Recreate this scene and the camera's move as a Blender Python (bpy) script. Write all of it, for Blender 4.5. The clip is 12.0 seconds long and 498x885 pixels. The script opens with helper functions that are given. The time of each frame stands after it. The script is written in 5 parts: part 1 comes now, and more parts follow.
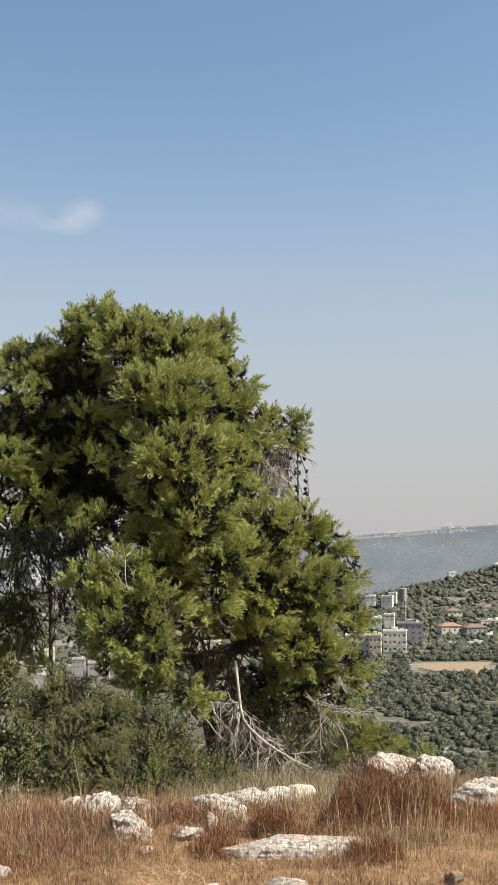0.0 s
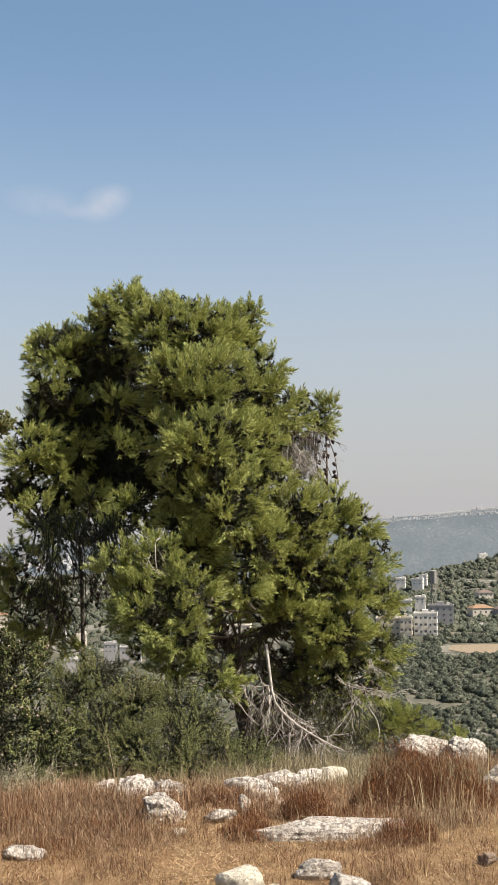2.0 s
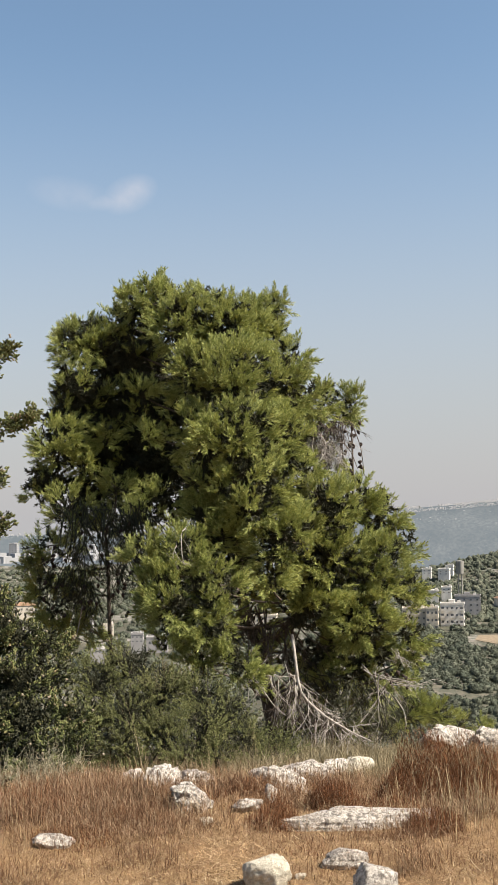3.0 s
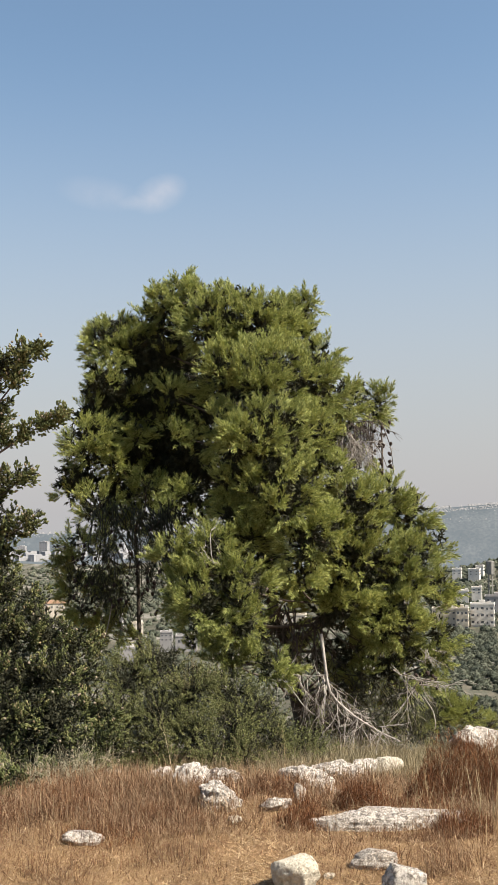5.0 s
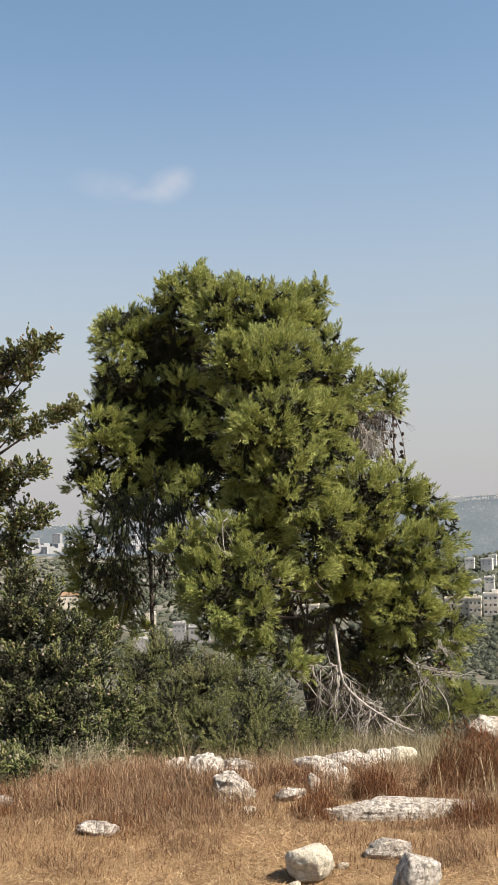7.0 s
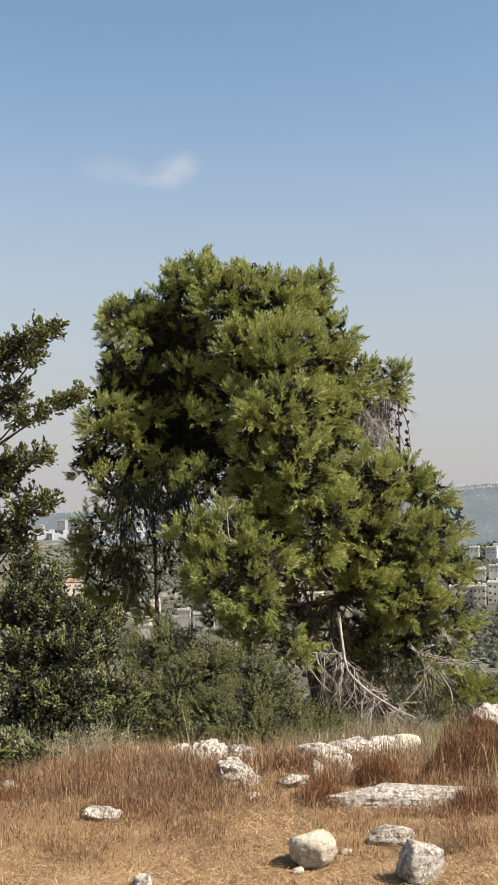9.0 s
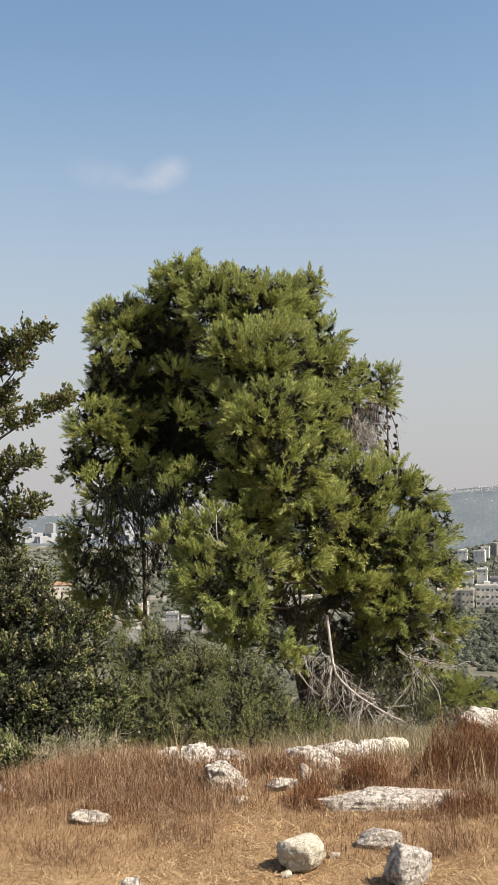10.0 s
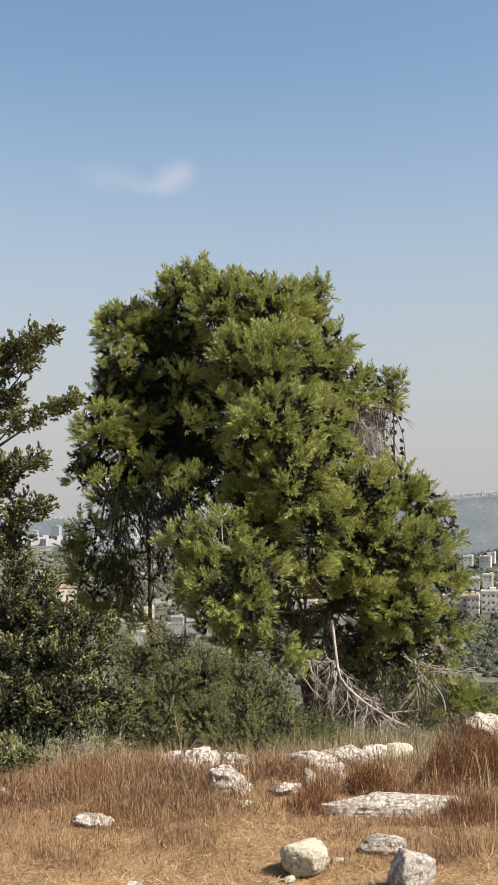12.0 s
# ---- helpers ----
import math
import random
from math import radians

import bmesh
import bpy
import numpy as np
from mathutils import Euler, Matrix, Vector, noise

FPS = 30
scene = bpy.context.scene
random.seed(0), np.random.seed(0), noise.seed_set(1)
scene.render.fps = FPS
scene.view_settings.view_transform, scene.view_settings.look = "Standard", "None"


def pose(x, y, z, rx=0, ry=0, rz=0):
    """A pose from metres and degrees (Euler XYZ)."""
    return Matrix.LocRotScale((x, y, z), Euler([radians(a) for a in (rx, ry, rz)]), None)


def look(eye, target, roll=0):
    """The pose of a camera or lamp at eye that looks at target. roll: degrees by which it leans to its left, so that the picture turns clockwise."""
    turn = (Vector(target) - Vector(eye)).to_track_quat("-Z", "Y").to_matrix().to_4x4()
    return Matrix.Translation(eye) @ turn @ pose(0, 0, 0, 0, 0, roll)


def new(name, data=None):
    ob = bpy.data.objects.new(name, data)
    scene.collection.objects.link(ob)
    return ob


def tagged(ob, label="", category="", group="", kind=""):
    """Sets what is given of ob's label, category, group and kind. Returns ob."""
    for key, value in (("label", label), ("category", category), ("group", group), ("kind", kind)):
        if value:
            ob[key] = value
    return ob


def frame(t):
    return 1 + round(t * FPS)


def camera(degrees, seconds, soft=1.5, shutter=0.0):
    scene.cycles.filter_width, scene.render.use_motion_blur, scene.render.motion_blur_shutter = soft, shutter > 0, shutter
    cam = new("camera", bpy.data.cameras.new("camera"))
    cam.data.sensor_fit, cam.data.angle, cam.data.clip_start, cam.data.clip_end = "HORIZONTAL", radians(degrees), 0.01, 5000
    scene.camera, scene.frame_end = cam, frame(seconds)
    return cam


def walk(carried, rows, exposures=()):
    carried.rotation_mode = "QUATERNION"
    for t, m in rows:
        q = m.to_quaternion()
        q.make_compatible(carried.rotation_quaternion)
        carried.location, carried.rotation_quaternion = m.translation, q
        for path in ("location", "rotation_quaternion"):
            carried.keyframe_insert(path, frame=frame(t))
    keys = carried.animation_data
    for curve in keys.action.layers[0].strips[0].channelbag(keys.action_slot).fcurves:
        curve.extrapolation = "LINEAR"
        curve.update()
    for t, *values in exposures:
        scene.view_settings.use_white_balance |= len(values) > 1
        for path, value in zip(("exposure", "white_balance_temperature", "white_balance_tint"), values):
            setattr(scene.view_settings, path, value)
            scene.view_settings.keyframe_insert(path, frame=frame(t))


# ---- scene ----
# camera: held in the hand, turning slowly on the spot
cam = camera(25.8, 12.0, 1.5)
EYE = (0.0, 0.0, 1.597)
PATH = [
    (0, -4.817, 5.096, 0.034),
    (0.5, -4.320, 4.764, 0.010),
    (1, -4.080, 4.229, -0.221),
    (1.5, -3.693, 4.245, -0.426),
    (2, -3.314, 4.256, -0.517),
    (2.5, -2.795, 4.171, -0.571),
    (3, -1.969, 3.769, -0.636),
    (3.5, -1.162, 3.824, -0.591),
    (3.7, -0.977, 3.624, -0.591),
    (5.5, -0.374, 3.764, -0.385),
    (6, -0.438, 3.600, -0.454),
    (6.5, -0.422, 3.390, -0.685),
    (7, 0.198, 3.279, -0.779),
    (9, 0.481, 2.622, -0.517),
    (9.5, 0.023, 2.855, -0.461),
    (10, -0.116, 2.789, -0.443),
    (10.5, -0.129, 2.450, -0.295),
    (11, -0.001, 2.357, -0.165),
    (11.5, -0.040, 2.465, -0.137),
    (12, 0.209, 3.001, -0.057),
]


def aim(eye, yaw, pitch, roll):
    a, b = radians(yaw), radians(pitch)
    way = Vector((-math.sin(a) * math.cos(b), math.cos(a) * math.cos(b), math.sin(b)))
    return look(eye, Vector(eye) + way, roll)


walk(cam, [(t, aim(EYE, yaw, pitch, roll)) for t, yaw, pitch, roll in PATH])

# ---- light: late-morning sun from the right, slightly behind the viewer ----
SUN_EL, SUN_AZ = radians(48), radians(111.5)          # azimuth clockwise from +y
world = bpy.data.worlds.new("world")
scene.world = world
world.use_nodes = True
wn = world.node_tree
sky = wn.nodes.new("ShaderNodeTexSky")
sky.sky_type = "NISHITA"
sky.sun_disc = False
sky.sun_elevation, sky.sun_rotation = SUN_EL, SUN_AZ
sky.altitude, sky.air_density, sky.dust_density, sky.ozone_density = 100, 1.0, 1.0, 1.0
# a pale dusty haze lies along the whole horizon
tc = wn.nodes.new("ShaderNodeTexCoord")
sep = wn.nodes.new("ShaderNodeSeparateXYZ")
wn.links.new(tc.outputs["Generated"], sep.inputs[0])
haze = wn.nodes.new("ShaderNodeValToRGB")
haze.color_ramp.interpolation = "EASE"
haze.color_ramp.elements[0].position, haze.color_ramp.elements[0].color = 0.0, (0.92, 0.92, 0.92, 1)
haze.color_ramp.elements[1].position, haze.color_ramp.elements[1].color = 0.42, (0.0, 0.0, 0.0, 1)
wn.links.new(sep.outputs["Z"], haze.inputs[0])
blend = wn.nodes.new("ShaderNodeMix")
blend.data_type = "RGBA"
blend.inputs[7].default_value = (3.05, 2.98, 3.08, 1)
wn.links.new(haze.outputs[0], blend.inputs[0])
tint = wn.nodes.new("ShaderNodeMix")
tint.data_type, tint.blend_type = "RGBA", "MULTIPLY"
tint.inputs[0].default_value = 1.0
tint.inputs[7].default_value = (0.97, 1.0, 0.945, 1)
wn.links.new(sky.outputs[0], tint.inputs[6])
wn.links.new(tint.outputs[2], blend.inputs[6])
wn.links.new(blend.outputs[2], wn.nodes["Background"].inputs[0])
wn.nodes["Background"].inputs[1].default_value = 0.0815
sun = new("sun", bpy.data.lights.new("sun", "SUN"))
sun.data.energy, sun.data.angle, sun.data.color = 5.0, radians(0.53), (1.0, 0.94, 0.84)
to_sun = Vector((math.cos(SUN_EL) * math.sin(SUN_AZ), math.cos(SUN_EL) * math.cos(SUN_AZ), math.sin(SUN_EL)))
sun.matrix_world = look(to_sun * 50, (0, 0, 0))
scene.view_settings.exposure = 1.05


# ---- materials ----
def material(name, rough=0.8, spec=0.3):
    m = bpy.data.materials.new(name)
    m.use_nodes = True
    b = m.node_tree.nodes["Principled BSDF"]
    b.inputs["Roughness"].default_value = rough
    b.inputs["Specular IOR Level"].default_value = spec
    return m, m.node_tree, b


def ramp(nt, fac, stops):
    r = nt.nodes.new("ShaderNodeValToRGB")
    e = r.color_ramp.elements
    while len(e) < len(stops):
        e.new(0.5)
    for el, (p, c) in zip(e, stops):
        el.position, el.color = p, (*c, 1)
    nt.links.new(fac, r.inputs[0])
    return r.outputs[0]


def noise_tex(nt, scale, detail=4.0, rough=0.55, kind="ShaderNodeTexNoise", stretch=None):
    c = nt.nodes.new("ShaderNodeNewGeometry")
    n = nt.nodes.new(kind)
    n.inputs["Scale"].default_value = scale
    if kind == "ShaderNodeTexNoise":
        n.inputs["Detail"].default_value, n.inputs["Roughness"].default_value = detail, rough
    if stretch:
        v = nt.nodes.new("ShaderNodeVectorMath")
        v.operation = "MULTIPLY"
        v.inputs[1].default_value = stretch
        nt.links.new(c.outputs["Position"], v.inputs[0])
        nt.links.new(v.outputs[0], n.inputs["Vector"])
    else:
        nt.links.new(c.outputs["Position"], n.inputs["Vector"])
    return n.outputs[0]


def mix(nt, fac, a, b, kind="MIX"):
    n = nt.nodes.new("ShaderNodeMix")
    n.data_type, n.blend_type = "RGBA", kind
    for value, slot in ((fac, 0), (a, 6), (b, 7)):
        if isinstance(value, (int, float)):
            n.inputs[slot].default_value = value
        elif isinstance(value, tuple):
            n.inputs[slot].default_value = (*value, 1)
        else:
            nt.links.new(value, n.inputs[slot])
    return n.outputs[2]


def bump(nt, b, height, strength=0.5, distance=0.01):
    n = nt.nodes.new("ShaderNodeBump")
    n.inputs["Strength"].default_value, n.inputs["Distance"].default_value = strength, distance
    nt.links.new(height, n.inputs["Height"])
    nt.links.new(n.outputs[0], b.inputs["Normal"])


def island(nt):
    return nt.nodes.new("ShaderNodeNewGeometry").outputs["Random Per Island"]


def leafy(name, stops, patch=1.2, through_light=0.3, rough=0.55, spec=0.35, dry=None):
    """Foliage: colour varies from leaf to leaf and from bough to bough, and some light comes through."""
    m, nt, b = material(name, rough, spec)
    col = ramp(nt, island(nt), stops)
    big = noise_tex(nt, patch, 3)
    col = mix(nt, 0.55, col, ramp(nt, big, [(0.3, (0.62, 0.66, 0.6)), (0.7, (1.25, 1.2, 1.05))]), "MULTIPLY")
    if dry:
        col = mix(nt, ramp(nt, noise_tex(nt, 3.1, 2), [(0.62, (0, 0, 0)), (0.72, (1, 1, 1))]), col, dry)
    nt.links.new(col, b.inputs["Base Color"])
    t = nt.nodes.new("ShaderNodeBsdfTranslucent")
    nt.links.new(col, t.inputs[0])
    s = nt.nodes.new("ShaderNodeMixShader")
    s.inputs[0].default_value = through_light
    nt.links.new(b.outputs[0], s.inputs[1])
    nt.links.new(t.outputs[0], s.inputs[2])
    nt.links.new(s.outputs[0], nt.nodes["Material Output"].inputs[0])
    return m


PINE = leafy("pine_needles", [(0.0, (0.085, 0.11, 0.03)), (0.5, (0.325, 0.35, 0.1)), (1.0, (0.6, 0.595, 0.24))], 1.6, 0.22, 0.6, 0.2)
CYPRESS = leafy("cypress_scales", [(0.0, (0.058, 0.068, 0.026)), (0.6, (0.132, 0.142, 0.054)), (0.92, (0.19, 0.178, 0.08)), (1.0, (0.25, 0.19, 0.115))], 2.0, 0.06, 0.75, 0.15)
SHRUB = leafy("shrub_leaves", [(0.0, (0.1, 0.11, 0.045)), (0.6, (0.18, 0.183, 0.078)), (1.0, (0.27, 0.255, 0.125))], 2.5, 0.22, 0.85, 0.08, dry=(0.2, 0.155, 0.1))
YOUNG = leafy("young_pine_needles", [(0.0, (0.16, 0.19, 0.05)), (1.0, (0.42, 0.43, 0.14))], 2.0, 0.35)
GREYWEED = leafy("grey_weed", [(0.0, (0.292, 0.249, 0.163)), (1.0, (0.533, 0.473, 0.344))], 2.0, 0.2)
GREENGRASS = leafy("greyish_green_grass", [(0.0, (0.15, 0.12, 0.065)), (0.6, (0.26, 0.21, 0.125)), (1.0, (0.42, 0.345, 0.23))], 2.0, 0.2)
RUSSET = leafy("russet_dry_herbs", [(0.0, (0.0688, 0.0292, 0.0155)), (0.6, (0.172, 0.0731, 0.0344)), (1.0, (0.31, 0.146, 0.0688))], 3.0, 0.25, 0.8, 0.1)
DRY = leafy("dry_brown_grass", [(0.0, (0.08, 0.037, 0.021)), (0.7, (0.245, 0.134, 0.074)), (1.0, (0.46, 0.33, 0.21))], 2.2, 0.25, 0.75, 0.15)
STRAW = leafy("golden_straw", [(0.0, (0.172, 0.0946, 0.0499)), (0.5, (0.404, 0.258, 0.14)), (1.0, (0.602, 0.456, 0.292))], 3.0, 0.2, 0.7, 0.2)
HERB = leafy("brown_brittle_herbs", [(0.0, (0.09, 0.044, 0.024)), (0.6, (0.27, 0.155, 0.09)), (1.0, (0.5, 0.36, 0.24))], 2.6, 0.2, 0.8, 0.12)
STALK = leafy("pale_stalks", [(0.0, (0.344, 0.249, 0.138)), (1.0, (0.602, 0.482, 0.31))], 3.0, 0.15, 0.7, 0.2)


def bark_material(name, dark, pale):
    m, nt, b = material(name, 0.9, 0.15)
    n = noise_tex(nt, 35, 6, 0.65, stretch=(1, 1, 0.3))
    nt.links.new(ramp(nt, n, [(0.3, dark), (0.7, pale)]), b.inputs["Base Color"])
    bump(nt, b, n, 0.8, 0.01)
    return m


BARK = bark_material("pine_bark", (0.035, 0.028, 0.022), (0.115, 0.092, 0.075))
TWIG = bark_material("twig_bark", (0.05, 0.04, 0.032), (0.15, 0.12, 0.095))
DEADWOOD = bark_material("bleached_dead_wood", (0.206, 0.172, 0.142), (0.473, 0.43, 0.378))
# near-black twig colour: the shade inside the crowns is painted into it
SHADE_TWIGS = bark_material("shade_dark_twigs", (0.022, 0.024, 0.014), (0.065, 0.062, 0.034))
CYPRESS_CONE = bark_material("cypress_cone", (0.14, 0.105, 0.07), (0.33, 0.27, 0.19))
CONE = bark_material("pine_cone", (0.02, 0.014, 0.012), (0.07, 0.05, 0.04))


def limestone(name, pale, dark, rust=0.3, crack_depth=0.5):
    m, nt, b = material(name, 0.88, 0.2)
    big = noise_tex(nt, 5.5, 5, 0.6)
    fine = noise_tex(nt, 55, 6, 0.7)
    spots = noise_tex(nt, 38, 4, 0.65)
    col = ramp(nt, fine, [(0.28, tuple(v * 0.62 for v in pale)), (0.62, pale)])
    col = mix(nt, ramp(nt, big, [(0.55, (0, 0, 0)), (0.75, (rust, rust, rust))]), col, (0.361, 0.232, 0.129))
    col = mix(nt, ramp(nt, spots, [(0.5, (0, 0, 0)), (0.58, (0.688, 0.688, 0.688))]), col, dark)
    crack = ramp(nt, noise_tex(nt, 15, 8, 0.72), [(0.482, (0, 0, 0)), (0.5, (crack_depth,) * 3), (0.518, (0, 0, 0))])
    col = mix(nt, crack, col, dark)
    nt.links.new(col, b.inputs["Base Color"])
    h = mix(nt, crack, mix(nt, 0.5, fine, noise_tex(nt, 14, 5, 0.7)), (0.0, 0.0, 0.0))
    bump(nt, b, h, 1.0, 0.03)
    return m


STONE = limestone("weathered_limestone", (0.6, 0.53, 0.45), (0.14, 0.115, 0.095))
STONE_CLEAN = limestone("pale_limestone", (0.63, 0.555, 0.43), (0.5, 0.43, 0.33), 0.2, 0.18)
STONE_BROWN = limestone("brown_limestone", (0.292, 0.206, 0.146), (0.146, 0.103, 0.0774), 0.5)


def ground_material():
    m, nt, b = material("dry_soil_and_litter", 0.95, 0.1)
    a = noise_tex(nt, 2.2, 5)
    f = noise_tex(nt, 70, 6, 0.7)
    s = noise_tex(nt, 40, 4, 0.6, stretch=(3.0, 0.6, 1))
    col = ramp(nt, a, [(0.3, (0.172, 0.103, 0.0559)), (0.55, (0.292, 0.185, 0.0946)), (0.75, (0.378, 0.258, 0.133))])
    col = mix(nt, ramp(nt, s, [(0.52, (0, 0, 0)), (0.66, (0.602, 0.602, 0.602))]), col, (0.447, 0.31, 0.146))
    col = mix(nt, 0.5, col, ramp(nt, f, [(0.3, (0.5, 0.45, 0.42)), (0.7, (1.2, 1.2, 1.2))]), "MULTIPLY")
    nt.links.new(col, b.inputs["Base Color"])
    bump(nt, b, mix(nt, 0.5, f, s), 1.0, 0.02)
    return m


def hillside_material():
    m, nt, b = material("scrubby_hillside", 0.95, 0.05)
    a = noise_tex(nt, 0.02, 6, 0.6)
    f = noise_tex(nt, 0.3, 6, 0.7)
    terrace = noise_tex(nt, 0.5, 4, 0.6, stretch=(0.05, 0.05, 1.6))
    col = ramp(nt, a, [(0.35, (0.0731, 0.0671, 0.0473)), (0.55, (0.107, 0.0929, 0.0688)), (0.72, (0.163, 0.139, 0.107))])
    col = mix(nt, ramp(nt, terrace, [(0.52, (0, 0, 0)), (0.6, (0.75, 0.75, 0.75))]), col, (0.3, 0.268, 0.23))
    col = mix(nt, ramp(nt, f, [(0.45, (0, 0, 0)), (0.56, (0.731, 0.731, 0.731))]), col, (0.0688, 0.0731, 0.0516))
    nt.links.new(col, b.inputs["Base Color"])
    bump(nt, b, f, 0.6, 1.0)
    return m


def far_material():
    m, nt, b = material("haze_tinted_ridge", 1.0, 0.0)
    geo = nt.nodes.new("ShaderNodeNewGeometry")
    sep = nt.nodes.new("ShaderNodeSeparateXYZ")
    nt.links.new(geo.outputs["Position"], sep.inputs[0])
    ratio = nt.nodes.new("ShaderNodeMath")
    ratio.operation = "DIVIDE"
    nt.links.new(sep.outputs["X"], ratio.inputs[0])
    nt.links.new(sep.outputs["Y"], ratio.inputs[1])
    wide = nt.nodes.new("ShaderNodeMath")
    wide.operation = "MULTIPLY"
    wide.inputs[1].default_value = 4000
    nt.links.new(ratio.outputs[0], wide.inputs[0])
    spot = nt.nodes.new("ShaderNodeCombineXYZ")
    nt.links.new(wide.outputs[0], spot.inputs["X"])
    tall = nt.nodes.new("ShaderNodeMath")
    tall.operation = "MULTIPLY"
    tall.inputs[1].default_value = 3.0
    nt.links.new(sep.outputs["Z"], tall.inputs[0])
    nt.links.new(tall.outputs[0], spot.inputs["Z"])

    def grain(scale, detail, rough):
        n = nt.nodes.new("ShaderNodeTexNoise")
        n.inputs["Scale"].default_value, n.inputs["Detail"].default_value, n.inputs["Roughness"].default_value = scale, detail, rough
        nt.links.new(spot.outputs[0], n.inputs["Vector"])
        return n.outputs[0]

    # blue-grey distance haze is painted into these wooded ridge colours
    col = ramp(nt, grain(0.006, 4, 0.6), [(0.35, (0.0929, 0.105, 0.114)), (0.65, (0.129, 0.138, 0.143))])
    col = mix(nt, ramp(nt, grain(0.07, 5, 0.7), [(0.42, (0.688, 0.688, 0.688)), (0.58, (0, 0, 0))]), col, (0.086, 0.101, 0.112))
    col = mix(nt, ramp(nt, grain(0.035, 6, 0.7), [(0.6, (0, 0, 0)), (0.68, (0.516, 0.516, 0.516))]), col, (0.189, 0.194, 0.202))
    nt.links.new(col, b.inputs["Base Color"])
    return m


GROUND, HILL, FAR_HAZED = ground_material(), hillside_material(), far_material()


def plaster(name, col, streak=0.8):
    m, nt, b = material(name, 0.85, 0.2)
    n = noise_tex(nt, 0.6, 5, 0.65, stretch=(1, 1, 0.35))
    c = ramp(nt, n, [(0.3, tuple(v * streak for v in col)), (0.65, col)])
    nt.links.new(c, b.inputs["Base Color"])
    return m


WALL_WHITE = plaster("white_stone_cladding", (0.7, 0.645, 0.575))
WALL_GREY = plaster("grey_concrete", (0.34, 0.315, 0.295))
WALL_CREAM = plaster("cream_stone_cladding", (0.57, 0.495, 0.395))
ROOF_TILE = plaster("faded_roof_tiles", (0.27, 0.165, 0.1))
ROOF_BROWN = plaster("brown_roof_tiles", (0.172, 0.125, 0.103))
CONCRETE = plaster("tower_concrete", (0.27, 0.25, 0.22), 0.7)
FIELD_TAN = plaster("mown_dry_field", (0.258, 0.194, 0.125), 0.65)
# pale town walls, greyed because distance haze is put into their colour
FAR_WHITE = plaster("distant_hazed_walls", (0.31, 0.3, 0.295), 0.85)
m_glass, _, b_ = material("dark_window", 0.15, 0.5)
b_.inputs["Base Color"].default_value = (0.1, 0.1, 0.105, 1)
WINDOW = m_glass
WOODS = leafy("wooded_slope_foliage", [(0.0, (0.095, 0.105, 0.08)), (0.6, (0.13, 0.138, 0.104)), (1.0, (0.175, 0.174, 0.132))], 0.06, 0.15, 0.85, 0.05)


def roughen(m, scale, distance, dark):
    """Fine leafy relief on a far crown; the gaps' shade is darkened into the colour."""
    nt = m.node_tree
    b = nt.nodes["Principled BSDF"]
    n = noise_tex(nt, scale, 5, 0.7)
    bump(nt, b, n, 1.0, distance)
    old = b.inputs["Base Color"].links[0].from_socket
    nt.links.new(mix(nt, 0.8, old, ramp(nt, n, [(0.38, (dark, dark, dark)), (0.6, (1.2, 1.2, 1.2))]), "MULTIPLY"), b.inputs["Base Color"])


# low spots of the relief get painted shade between leaf clumps
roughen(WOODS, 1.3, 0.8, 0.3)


# ---- mesh helpers ----
def mesh(name, verts, faces, mats, smooth=False, index=None):
    """A mesh from arrays: verts (n, 3), faces (m, 3 or 4)."""
    me = bpy.data.meshes.new(name)
    verts, faces = np.asarray(verts, np.float32), np.asarray(faces, np.int32)
    me.vertices.add(len(verts))
    me.vertices.foreach_set("co", verts.ravel())
    me.loops.add(faces.size)
    me.loops.foreach_set("vertex_index", faces.ravel())
    me.polygons.add(len(faces))
    me.polygons.foreach_set("loop_start", np.arange(len(faces), dtype=np.int32) * faces.shape[1])
    for m in (mats if isinstance(mats, (list, tuple)) else [mats]):
        me.materials.append(m)
    if index is not None:
        me.polygons.foreach_set("material_index", np.asarray(index, np.int32))
    me.polygons.foreach_set("use_smooth", np.full(len(faces), smooth))
    me.update(calc_edges=True)
    return me


def root(name, at, label, category, group=""):
    ob = new(name)
    ob.location = at
    ob.empty_display_size = 0.1
    return tagged(ob, label, category, group)


def part(name, me, parent, label=""):
    """Links a mesh, given in world places, as one part under its thing."""
    ob = new(name, me)
    ob.parent = parent
    m = Matrix.Identity(4)
    o = parent
    while o:
        m = Matrix.Translation(o.location) @ m
        o = o.parent
    ob.matrix_parent_inverse = m.inverted()
    return tagged(ob, label) if label else ob


def joined(pieces):
    """Joins (verts, faces) pairs with equal face sizes."""
    vs, fs, n = [], [], 0
    for v, f in pieces:
        vs.append(v)
        fs.append(f + n)
        n += len(v)
    return np.concatenate(vs), np.concatenate(fs)


def unit(v):
    return v / np.maximum(np.linalg.norm(v, axis=-1, keepdims=True), 1e-9)


